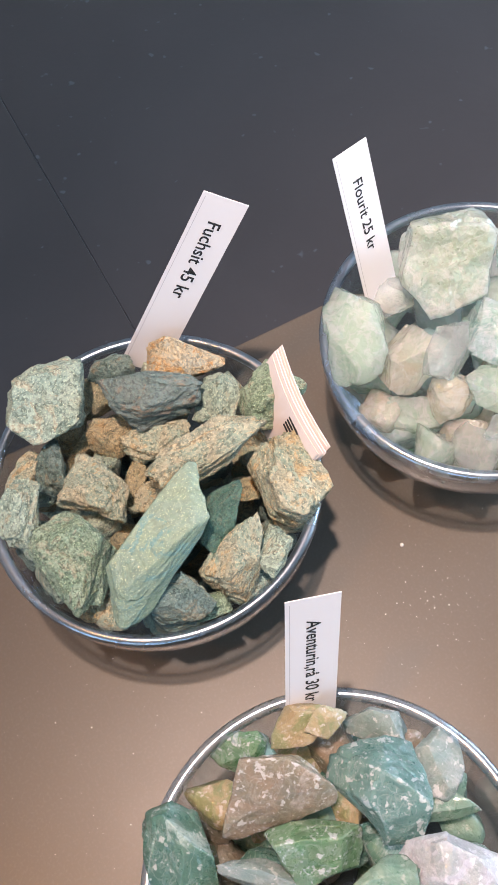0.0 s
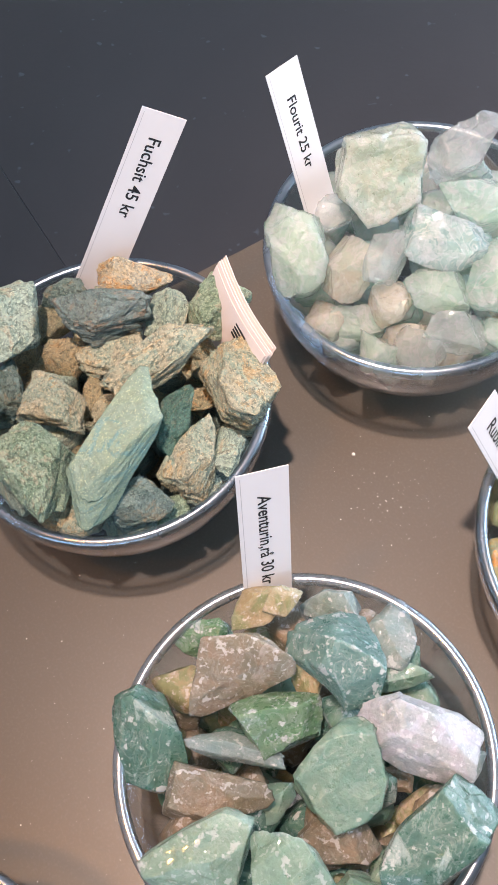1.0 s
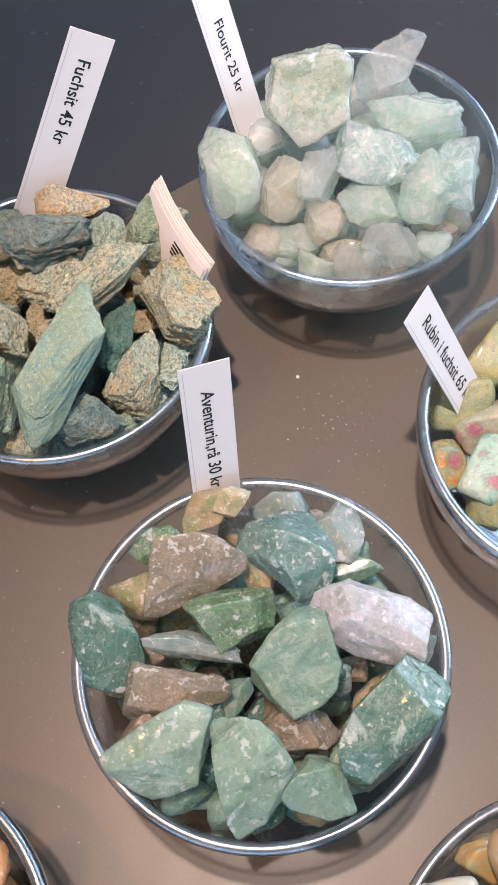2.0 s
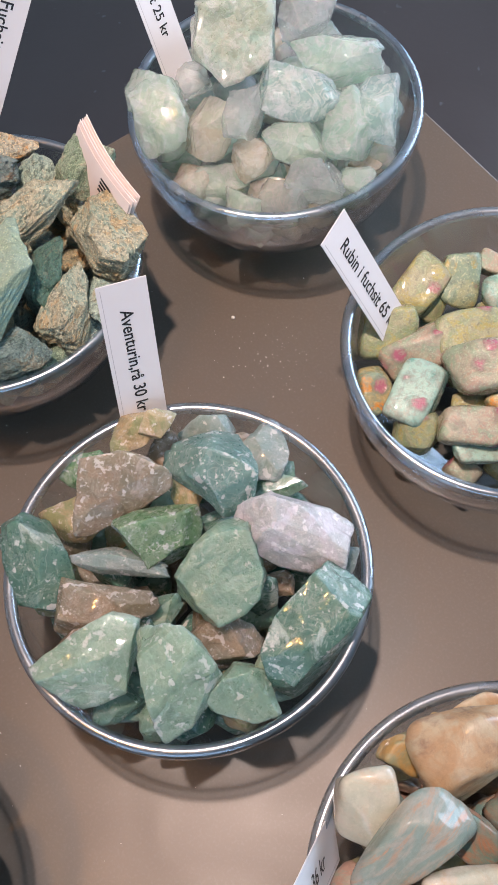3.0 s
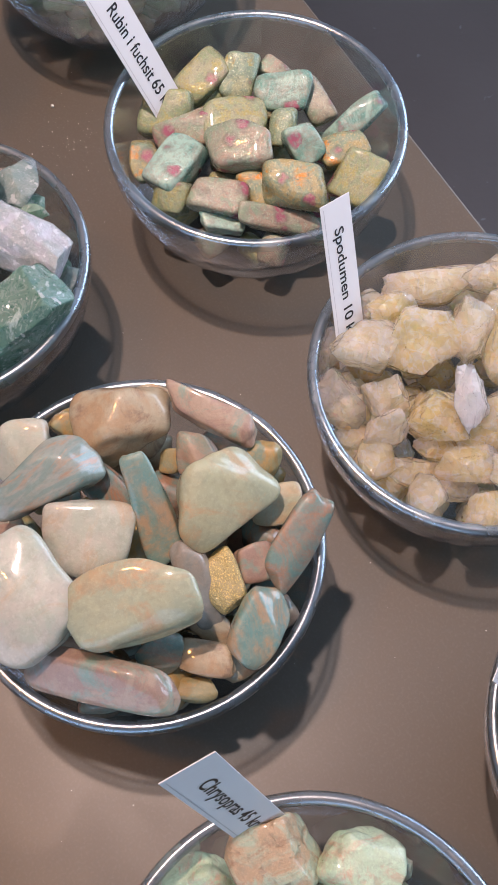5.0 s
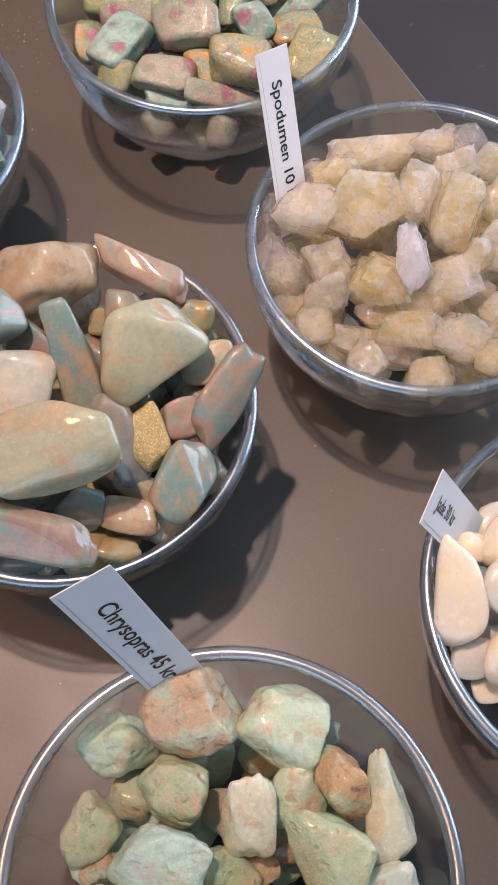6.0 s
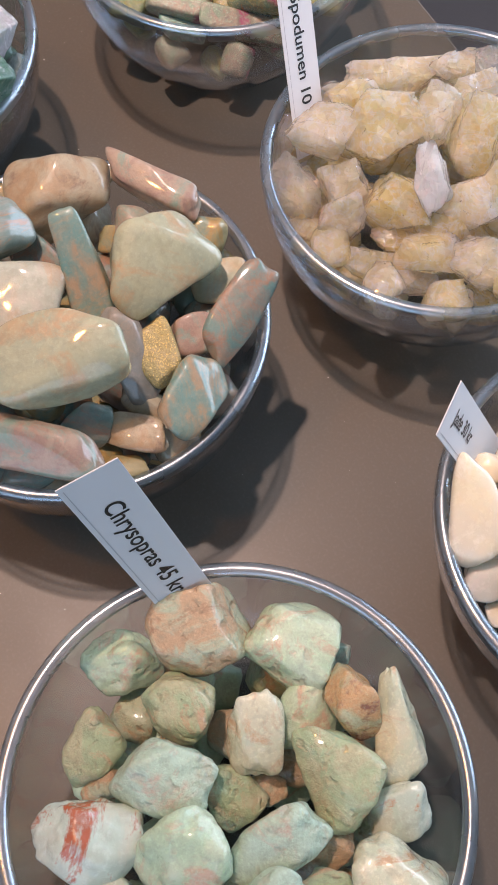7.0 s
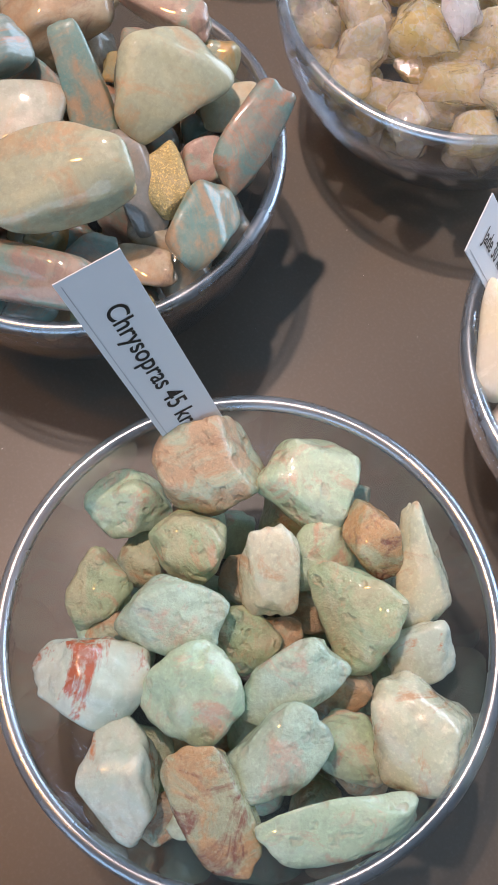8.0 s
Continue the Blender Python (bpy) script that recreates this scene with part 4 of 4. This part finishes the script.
stone("ama", "deep", 40.9, 3.6, 55.9, 9.7, 8.7, 5.2, -1, -9, -10, 0, 26)
stone("ama", "tan", -49.6, -5.2, 55.9, 20.1, 8.6, 5.1, 64, 11, 9, 0, 27)
stone("ama", "pink", -0.3, 52.6, 61.9, 18.2, 9.3, 5.6, -1, -10, 0, 0, 28)
stone("ama", "tan", -15.4, 44.0, 63.1, 16.7, 12.6, 7.6, 59, -4, -4, 0, 29)

# spodumene
stone("spo", "pale", -14.0, 38.1, 58.7, 38.8, 14.3, 10.7, 10, -4, 4, 0, 0)
stone("spo", "pale", -40.2, 10.1, 62.1, 24.1, 20.2, 15.1, -18, 2, -3, 0, 1)
stone("spo", "honey", -18.8, 11.0, 59.7, 30.6, 25.9, 19.5, 47, -7, -4, 0.1, 2)
stone("spo", "pale", -2.9, 14.5, 63.2, 24.2, 15.9, 11.9, 77, -9, 1, 0, 3)
stone("spo", "clear", -49.2, -8.4, 53.6, 24.2, 17.2, 12.9, -68, 5, -3, 0, 4)
stone("spo", "pale", -33.2, -8.1, 57.0, 16.7, 15.7, 11.8, 2, -10, -8, 0, 5)
stone("spo", "gold", -14.6, -16.1, 57.0, 23.7, 19.8, 14.8, 12, -3, 3, 0, 6)
stone("spo", "white", -4.6, -12.8, 65.8, 24.0, 12.7, 9.6, -83, 7, -3, 0, 7)
stone("spo", "pale", -33.1, -21.3, 53.1, 17.5, 15.2, 11.4, 22, 7, 3, 0, 8)
stone("spo", "honey", 12.0, 10.3, 59.1, 28.6, 20.3, 15.2, 77, -2, -3, 0, 9)
stone("spo", "pale", 9.3, -12.9, 55.6, 23.9, 17.4, 13.0, 22, -0, 5, 0, 10)
stone("spo", "honey", -5.9, -31.5, 51.1, 23.7, 15.1, 11.3, 12, -2, 5, 0, 11)
stone("spo", "pale", 11.4, -34.2, 52.6, 19.2, 17.1, 12.8, -18, -1, -6, 0, 12)
stone("spo", "honey", -25.1, -32.1, 47.0, 19.7, 11.4, 8.5, -8, 1, 5, 0, 13)
stone("spo", "clear", 17.9, 40.9, 61.4, 12.4, 11.5, 8.6, 2, -10, -2, 0, 14)
stone("spo", "pale", 4.9, 39.4, 59.3, 19.0, 12.0, 9.0, 2, -2, 9, 0, 15)
stone("spo", "honey", 17.0, -8.1, 58.2, 17.5, 11.3, 8.5, 62, 10, -3, 0, 16)
stone("spo", "clear", -51.5, 11.0, 55.7, 20.4, 9.5, 7.1, 82, 10, 7, 0, 17)
stone("spo", "gold", -14.7, -25.0, 48.5, 18.1, 9.7, 7.2, 2, -6, -1, 0, 18)
stone("spo", "pale", -8.2, -38.1, 45.6, 20.3, 9.2, 6.9, -3, -9, 8, 0, 19)
stone("spo", "pale", 10.9, 28.1, 60.7, 20.8, 14.0, 10.5, 32, 4, 9, 0, 20)
stone("spo", "honey", -29.7, 26.3, 58.7, 18.7, 14.1, 10.6, 32, 7, 4, 0, 21)
stone("spo", "honey", -44.1, -17.0, 47.0, 13.5, 11.6, 8.7, 2, 6, 2, 0, 22)
stone("spo", "gold", 2.1, -19.8, 51.5, 15.9, 13.5, 10.2, 2, -10, 2, 0, 23)
stone("spo", "honey", 28.3, 18.7, 58.3, 22.0, 15.7, 11.8, 42, -12, -9, 0, 24)
stone("spo", "pale", 29.0, -3.2, 55.7, 23.7, 17.6, 13.2, -28, 7, -11, 0, 25)
stone("spo", "honey", 27.1, -23.6, 52.2, 21.3, 15.2, 11.4, 22, -10, -10, 0, 26)
stone("spo", "pale", 26.4, 33.2, 58.9, 20.2, 13.7, 10.3, -18, 9, -8, 0, 27)
stone("spo", "pale", 42.1, 13.8, 55.8, 22.0, 17.9, 13.4, 12, -11, 8, 0, 28)
stone("spo", "honey", 42.3, -8.3, 53.7, 23.7, 17.5, 13.2, 52, -9, 8, 0, 29)
stone("spo", "gold", 41.9, 35.3, 56.9, 20.3, 13.8, 10.3, 2, 4, 8, 0, 30)
stone("spo", "pale", 31.5, -36.7, 48.7, 21.1, 12.9, 9.7, 2, 11, 2, 0, 31)
stone("spo", "honey", 51.0, 3.0, 54.3, 19.6, 15.6, 11.7, 2, 7, -11, 0, 32)

# chrysoprase
stone("chr", "brown", -11.8, 43.5, 54.8, 27.1, 26.1, 18.3, -48, 6, 0, 0, 0)
stone("chr", "mint", 12.9, 39.3, 53.1, 26.5, 25.0, 17.5, -18, 5, -9, 0, 1)
stone("chr", "mint", -33.5, 35.0, 43.1, 22.1, 17.7, 12.4, 22, 6, 10, 0, 2)
stone("chr", "moss", -16.6, 22.1, 50.7, 20.4, 18.8, 13.2, -8, -11, -4, 0, 3)
stone("chr", "cream", 3.9, 16.5, 52.5, 23.6, 15.8, 11.0, -80, 2, 8, 0, 4)
stone("chr", "mint", 18.9, 22.1, 47.2, 24.7, 17.1, 11.9, 62, -6, -8, 0, 5)
stone("chr", "rust", 30.1, 24.3, 56.2, 21.1, 13.7, 9.6, -76, -6, 3, 0, 6)
stone("chr", "cream", 42.2, 19.5, 51.9, 32.5, 14.6, 10.2, -81, 6, -3, -0.5, 7)
stone("chr", "moss", 24.8, 6.9, 53.2, 29.1, 23.9, 16.7, -43, -3, -2, -0.4, 8)
stone("chr", "moss", -40.7, 12.5, 41.6, 20.0, 15.8, 11.0, 52, -4, -2, 0, 9)
stone("chr", "aqua", -18.6, 4.6, 54.5, 27.3, 19.1, 13.4, -8, -10, 0, 0.1, 10)
stone("chr", "moss", -0.9, 1.9, 43.7, 16.6, 14.8, 10.3, -48, 11, -2, 0, 11)
stone("chr", "brown", -35.8, 3.3, 39.2, 16.0, 9.9, 6.9, 12, 6, -8, 0, 12)
stone("chr", "stain", -37.3, -12.1, 52.8, 28.6, 21.6, 15.1, -18, 5, 6, -0.1, 13)
stone("chr", "mint", -12.6, -14.8, 55.2, 26.3, 23.4, 16.4, 52, 4, 0, 0, 14)
stone("chr", "aqua", 10.5, -11.3, 54.8, 28.4, 18.0, 12.6, 34, -0, 3, 0.1, 15)
stone("chr", "blue", 42.6, -1.2, 45.9, 18.6, 14.2, 10.0, 22, 10, -8, 0, 16)
stone("chr", "cream", 41.8, -21.4, 52.3, 29.6, 26.5, 18.6, -18, -10, 6, 0, 17)
stone("chr", "brown", 23.4, -10.9, 42.1, 14.9, 13.4, 9.4, 52, 10, 0, 0, 18)
stone("chr", "blue", -28.5, -34.6, 48.3, 28.1, 19.6, 13.7, -56, -1, 5, 0.15, 19)
stone("chr", "rust", -5.0, -39.8, 55.2, 32.1, 16.5, 11.5, -63, -8, -6, 0, 20)
stone("chr", "aqua", 8.0, -28.6, 54.7, 27.6, 18.1, 12.7, 37, -7, 2, 0, 21)
stone("chr", "mint", 25.3, -25.5, 45.3, 21.4, 16.0, 11.2, -43, -4, -6, 0.1, 22)
stone("chr", "mint", 22.1, -42.7, 55.3, 38.4, 16.1, 11.3, 12, 5, 11, 0.1, 23)
stone("chr", "brown", -19.0, -42.0, 36.6, 13.6, 11.7, 8.2, 52, -5, 5, 0, 24)
stone("chr", "brown", 8.4, 3.8, 39.2, 10.6, 9.6, 6.7, 2, -2, 8, 0, 25)
stone("chr", "aqua", 26.1, 40.2, 41.7, 9.5, 8.4, 5.9, 2, 2, -6, 0, 26)
stone("chr", "mint", -13.3, -42.5, 39.5, 9.9, 8.7, 6.1, 2, -7, -11, 0, 27)

# jade
stone("jad", "ivory", -50.1, 0.1, 63.8, 31.9, 16.6, 10.8, -76, -0, -3, -0.45, 0)
stone("jad", "ivory", -43.8, 14.3, 59.7, 11.1, 9.2, 6.0, 2, -8, -3, 0, 1)
stone("jad", "dove", -45.1, -16.9, 50.8, 14.2, 12.4, 8.1, 2, -4, 7, 0, 2)
stone("jad", "ivory", -40.3, -23.7, 43.6, 10.3, 9.1, 5.9, 2, -9, 12, 0, 3)
stone("jad", "ivory", -34.1, 15.7, 62.1, 20.5, 15.7, 10.2, 22, -0, 2, 0, 4)
stone("jad", "dove", -32.7, -1.7, 63.4, 24.8, 18.6, 12.1, -38, -1, 8, 0, 5)
stone("jad", "ivory", -33.8, -17.5, 55.7, 19.9, 16.9, 11.0, 12, 8, 1, 0, 6)
stone("jad", "ivory", -18.4, 7.8, 61.4, 23.6, 18.9, 12.3, 32, -0, 5, 0, 7)
stone("jad", "dove", -17.8, -11.2, 57.8, 21.6, 17.0, 11.0, -18, 9, -2, 0, 8)
stone("jad", "ivory", -3.9, 2.1, 54.2, 18.9, 15.7, 10.2, 62, 6, 11, 0, 9)
stone("jad", "ivory", -18.3, 27.4, 56.5, 19.5, 14.4, 9.4, 2, -1, -6, 0, 10)

# stones of the lower layers, seen through the glass and between the upper ones
def lower_layers(kind, tones, ceiling_mm, size):
    rng = random.Random(len(kind) + sum(map(ord, kind)))
    s = 0.001
    for z, count in ((13, 4), (22, 9), (32, 12), (41, 13), (49, 13)):
        if z > ceiling_mm:
            continue
        for ring in (0, 1):
            if ring and z < 22:
                continue
            many = count if not ring else max(3, count // 2)
            start = rng.uniform(0, 6)
            for i in range(many):
                w = size * rng.uniform(0.8, 1.15)
                reach = (outer((z - 0.4 * w) * s) - THICK) * 1000 - w * 0.62
                reach = reach if not ring else reach * 0.5
                a = start + 2 * math.pi * i / many + rng.uniform(-0.12, 0.12)
                stone(kind, rng.choice(tones), reach * math.cos(a), reach * math.sin(a), z + rng.uniform(-2, 2), w * rng.uniform(1.05, 1.25), w, w * 0.85,
                      rng.uniform(0, 180), rng.uniform(-50, 20), rng.uniform(-25, 25), 0, rng.randrange(900), 3)


lower_layers("fuc", ("tan", "teal", "grey", "ochre"), 50, 16)
lower_layers("flu", ("pale", "mint", "peach", "clear"), 50, 17)
lower_layers("ave", ("dark", "smoky", "mid", "ochre"), 50, 17)
lower_layers("rub", ("olive", "teal", "peach", "pink"), 24, 12)
lower_layers("ama", ("tan", "pink", "deep", "purple"), 50, 16)
lower_layers("spo", ("pale", "honey", "gold"), 50, 14)
lower_layers("chr", ("moss", "brown", "mint"), 32, 15)
lower_layers("jad", ("ivory", "dove"), 42, 17)


def heap(kind, tones, size):
    """The upper layer of a bowl of which only the edge comes into view."""
    rng = random.Random(sum(map(ord, kind)))
    for count, reach, z in ((9, 40, 52), (6, 23, 60), (1, 0, 66)):
        for i in range(count):
            a = 2 * math.pi * i / count + rng.uniform(-0.2, 0.2)
            w = size * rng.uniform(0.85, 1.15)
            stone(kind, rng.choice(tones), reach * math.cos(a), reach * math.sin(a), z + rng.uniform(-2, 2), w * 1.35, w, w * 0.75,
                  rng.uniform(0, 180), rng.uniform(-25, 10), rng.uniform(-15, 15), 0, rng.randrange(900), 4)


heap("cal", ("orange",), 20)
heap("dar", ("grey",), 20)
lower_layers("cal", ("orange",), 42, 18)
lower_layers("dar", ("grey",), 42, 18)


# ---- price cards ----
def frame_of(origin, along, side):
    u = Vector(along).normalized()
    s = Vector(side)
    s = (s - u * s.dot(u)).normalized()
    m = Matrix((u, s, u.cross(s))).transposed().to_4x4()
    m.translation = origin
    return m


def lettering(words, size):
    curve = bpy.data.curves.new("lettering", "FONT")
    curve.body, curve.size, curve.align_y = words, size, "CENTER"
    curve.fill_mode = "FRONT"
    curve.offset = size * 0.012
    holder = bpy.data.objects.new("lettering", curve)
    me = bpy.data.meshes.new_from_object(holder)
    bpy.data.objects.remove(holder)
    bpy.data.curves.remove(curve)
    me.materials.clear()
    me.materials.append(INK)
    return me


def price_card(words, top_middle, along, side, length, width, start, long, size, bend=0.0):
    """A strip of white card stuck in a bowl; the words run down it from its upper end."""
    n = 24
    thick = 0.00035

    def curve_z(x):
        return bend * (x / length) ** 2

    bm = bmesh.new()
    rows = []
    for i in range(n + 1):
        x = length * i / n
        rows.append([bm.verts.new((x, y, curve_z(x) + z)) for y, z in ((-width / 2, 0), (width / 2, 0), (width / 2, -thick), (-width / 2, -thick))])
    for a, b in zip(rows, rows[1:]):
        for k in range(4):
            bm.faces.new((a[k], a[(k + 1) % 4], b[(k + 1) % 4], b[k]))
    bm.faces.new(rows[0])
    bm.faces.new(rows[-1])
    bmesh.ops.recalc_face_normals(bm, faces=bm.faces)
    card = new("price_card", mesh_of("price_card", bm, CARD))
    card.matrix_world = frame_of(top_middle, along, side)
    tagged(card, "white paper price card reading " + words, "price card", "price cards")
    me = lettering(words, size)
    reach = max(v.co.x for v in me.vertices)
    for v in me.vertices:
        v.co.x = v.co.x * long / reach + start
        v.co.z = curve_z(v.co.x) + 0.00012
    text = new("lettering", me)
    text.parent = card
    tagged(text, "black printed words")
    bm = bmesh.new()
    box(bm, 0.0015, length * 0.98, -width / 2 + 0.0012, -width / 2 + 0.0014, 0.00006, 0.0001)
    for v in bm.verts:
        v.co.z += curve_z(v.co.x)
    part("cutting_line", bm, INK_GREY, card, "thin grey printed line")
    return card


price_card("Fuchsit 45 kr", (-0.0083, 0.2584, 0.1229), (-0.459, -0.318, -0.829), (0.876, -0.009, -0.482), 0.082, 0.0165, 0.0100, 0.0350, 0.0068)
price_card("Flourit 25 kr", (0.0328, 0.2903, 0.1100), (0.221, -0.38, -0.898), (0.707, 0.697, -0.121), 0.070, 0.0168, 0.0122, 0.0300, 0.0064)
price_card("Aventurin,r\u00e5 30 kr", (0.0219, 0.1229, 0.1196), (-0.019, -0.347, -0.938), (0.963, 0.246, -0.111), 0.066, 0.0163, 0.0105, 0.0425, 0.0060)
price_card("Rubin i fuchsit 65 kr", (0.0922, 0.1519, 0.0959), (0.401, -0.162, -0.902), (0.613, 0.779, 0.132), 0.060, 0.0158, 0.0085, 0.0500, 0.0074)
price_card("Amazonit 36 kr", (0.0450, -0.0690, 0.1030), (0.333, 0.504, -0.796), (-0.041, 0.85, 0.524), 0.066, 0.0165, 0.010, 0.0420, 0.0066)
price_card("Spodumen 10 kr", (0.1790, 0.0493, 0.0998), (0.163, -0.514, -0.842), (0.682, 0.676, -0.28), 0.062, 0.0150, 0.0098, 0.0425, 0.0066)
price_card("Chrysopras 45 kr", (0.1370, -0.1370, 0.1240), (0.275, -0.124, -0.953), (0.867, 0.461, 0.19), 0.072, 0.0155, 0.0130, 0.0495, 0.0070)
price_card("Jade 30 kr", (0.2232, -0.1013, 0.0907), (0.421, 0.045, -0.906), (0.406, 0.884, 0.233), 0.046, 0.0160, 0.0060, 0.0170, 0.0062)

# folded information slips in the fuchsite bowl
slips = tagged(new("information_slips"), "small sheaf of pale pink printed paper slips in the fuchsite bowl", "paper slips")
slips.matrix_world = frame_of((0.0085, 0.2235, 0.086), (0.42, -0.89, -0.18), (0.42, -0.16, 0.88))
rng = random.Random(5)
for i in range(7):
    bm = bmesh.new()
    w, h, o = 0.040 + rng.uniform(-0.001, 0.001), 0.030, 0.00040 * i
    lift = rng.uniform(-0.0015, 0.0015)
    cols = []
    for k in range(9):
        x = w * k / 8 + rng.uniform(0, 0.0001) + i * 0.0003
        bow = 0.0018 * math.sin(math.pi * k / 8)
        cols.append([bm.verts.new((x, y, bow + o + e + (y + h) * 0.010 * (i - 3))) for y, e in ((-h, 0), (lift, 0), (lift, -0.00022), (-h, -0.00022))])
    for a, b in zip(cols, cols[1:]):
        for k in range(4):
            bm.faces.new((a[k], a[(k + 1) % 4], b[(k + 1) % 4], b[k]))
    bm.faces.new(cols[0])
    bm.faces.new(cols[-1])
    bmesh.ops.recalc_face_normals(bm, faces=bm.faces)
    slip = part("slip", bm, SLIP, slips)
    if i == 6:
        for x, y, wide in ((0.024, -0.0060, 0.007), (0.024, -0.0080, 0.009), (0.024, -0.0100, 0.006), (0.024, -0.0120, 0.008)):
            bm = bmesh.new()
            box(bm, x, x + wide, y - 0.0004, y + 0.0004, 0.0047, 0.0050)
            part("printed_line", bm, INK, slip, "short black printed line")

# ---- grit and dust on the tabletop ----
rng = random.Random(11)
bm = bmesh.new()
for i in range(420):
    if i < 150:
        x, y = rng.gauss(-0.06, 0.05), rng.gauss(0.06, 0.06)
    elif i < 270:
        x, y = rng.gauss(0.07, 0.015), rng.gauss(0.155, 0.016)
    else:
        x, y = rng.uniform(-0.2, 0.3), rng.uniform(-0.3, 0.3)
    local = table.matrix_world.inverted() @ Vector((x, y, 0))
    if not (0.01 < local.x < LONG - 0.01 and -DEEP + 0.01 < local.y < -0.01):
        continue
    r = 0.00009 + 0.00020 * rng.random() ** 5
    m = pose(x, y, r * 0.5, rng.uniform(0, 360), rng.uniform(0, 360), 0)
    bmesh.ops.create_icosphere(bm, subdivisions=1, radius=r, matrix=m)
tagged(part("table_grit", bm, DUST), "tiny pale grains of stone dust on the tabletop", "grit", kind="stuff")
bm = bmesh.new()
bmesh.ops.create_icosphere(bm, subdivisions=2, radius=0.0008, matrix=pose(0.0557, 0.1814, 0.0006))
tagged(part("stone_chip", bm, DUST), "small white chip of stone on the tabletop", "stone chip")

# ---- spots that hang from the ceiling ----
for at, aim in ((SPOT_A, (0.36, 0.28, 0)), (SPOT_B, (-0.10, -0.12, 0))):
    spot = tagged(new("ceiling_spot"), "small black hanging spotlight with a warm lamp", "spotlight", "ceiling spots")
    spot.matrix_world = look(at, aim)
    part("housing", lathe([(0.0, 0.12), (0.036, 0.118), (0.04, 0.11), (0.04, 0.012), (0.037, 0.012), (0.037, 0.08), (0.0, 0.08)], 40), STEEL, spot, smooth=True)
    bm = bmesh.new()
    box(bm, at[0] - 0.006, at[0] + 0.006, at[1] - 0.006, at[1] + 0.006, at[2] + 0.10, CEILING)
    bmesh.ops.transform(bm, matrix=spot.matrix_world.inverted(), verts=bm.verts)
    part("stem", bm, STEEL, spot)

# ---- floor slabs, last ----
base = pose(-0.2274, 0.7381, FLOOR, 0, 0, 120.4)
for i in range(-3, 3):
    for j in range(-4, 4):
        m = base @ pose(i * 2.4 + 1.3, j * 1.2, 0)
        bm = bevelled_box(0.0006, 2.3994, 0.0006, 1.1994, -0.012, 0, 0.0006)
        # cut where it meets the walls
        bmesh.ops.transform(bm, matrix=m, verts=bm.verts)
        for co, no in (((x0, 0, 0), (-1, 0, 0)), ((x1, 0, 0), (1, 0, 0)), ((0, y0, 0), (0, -1, 0)), ((0, y1, 0), (0, 1, 0))):
            cut = bmesh.ops.bisect_plane(bm, geom=bm.verts[:] + bm.edges[:] + bm.faces[:], plane_co=co, plane_no=no, clear_outer=True)
            edges = [e for e in cut["geom_cut"] if isinstance(e, bmesh.types.BMEdge)]
            if edges:
                bmesh.ops.edgeloop_fill(bm, edges=edges)
        if len(bm.faces) > 3:
            bmesh.ops.transform(bm, matrix=floor.matrix_world.inverted(), verts=bm.verts)
            part("floor_slab", bm, FLOORING, floor)
        else:
            bm.free()
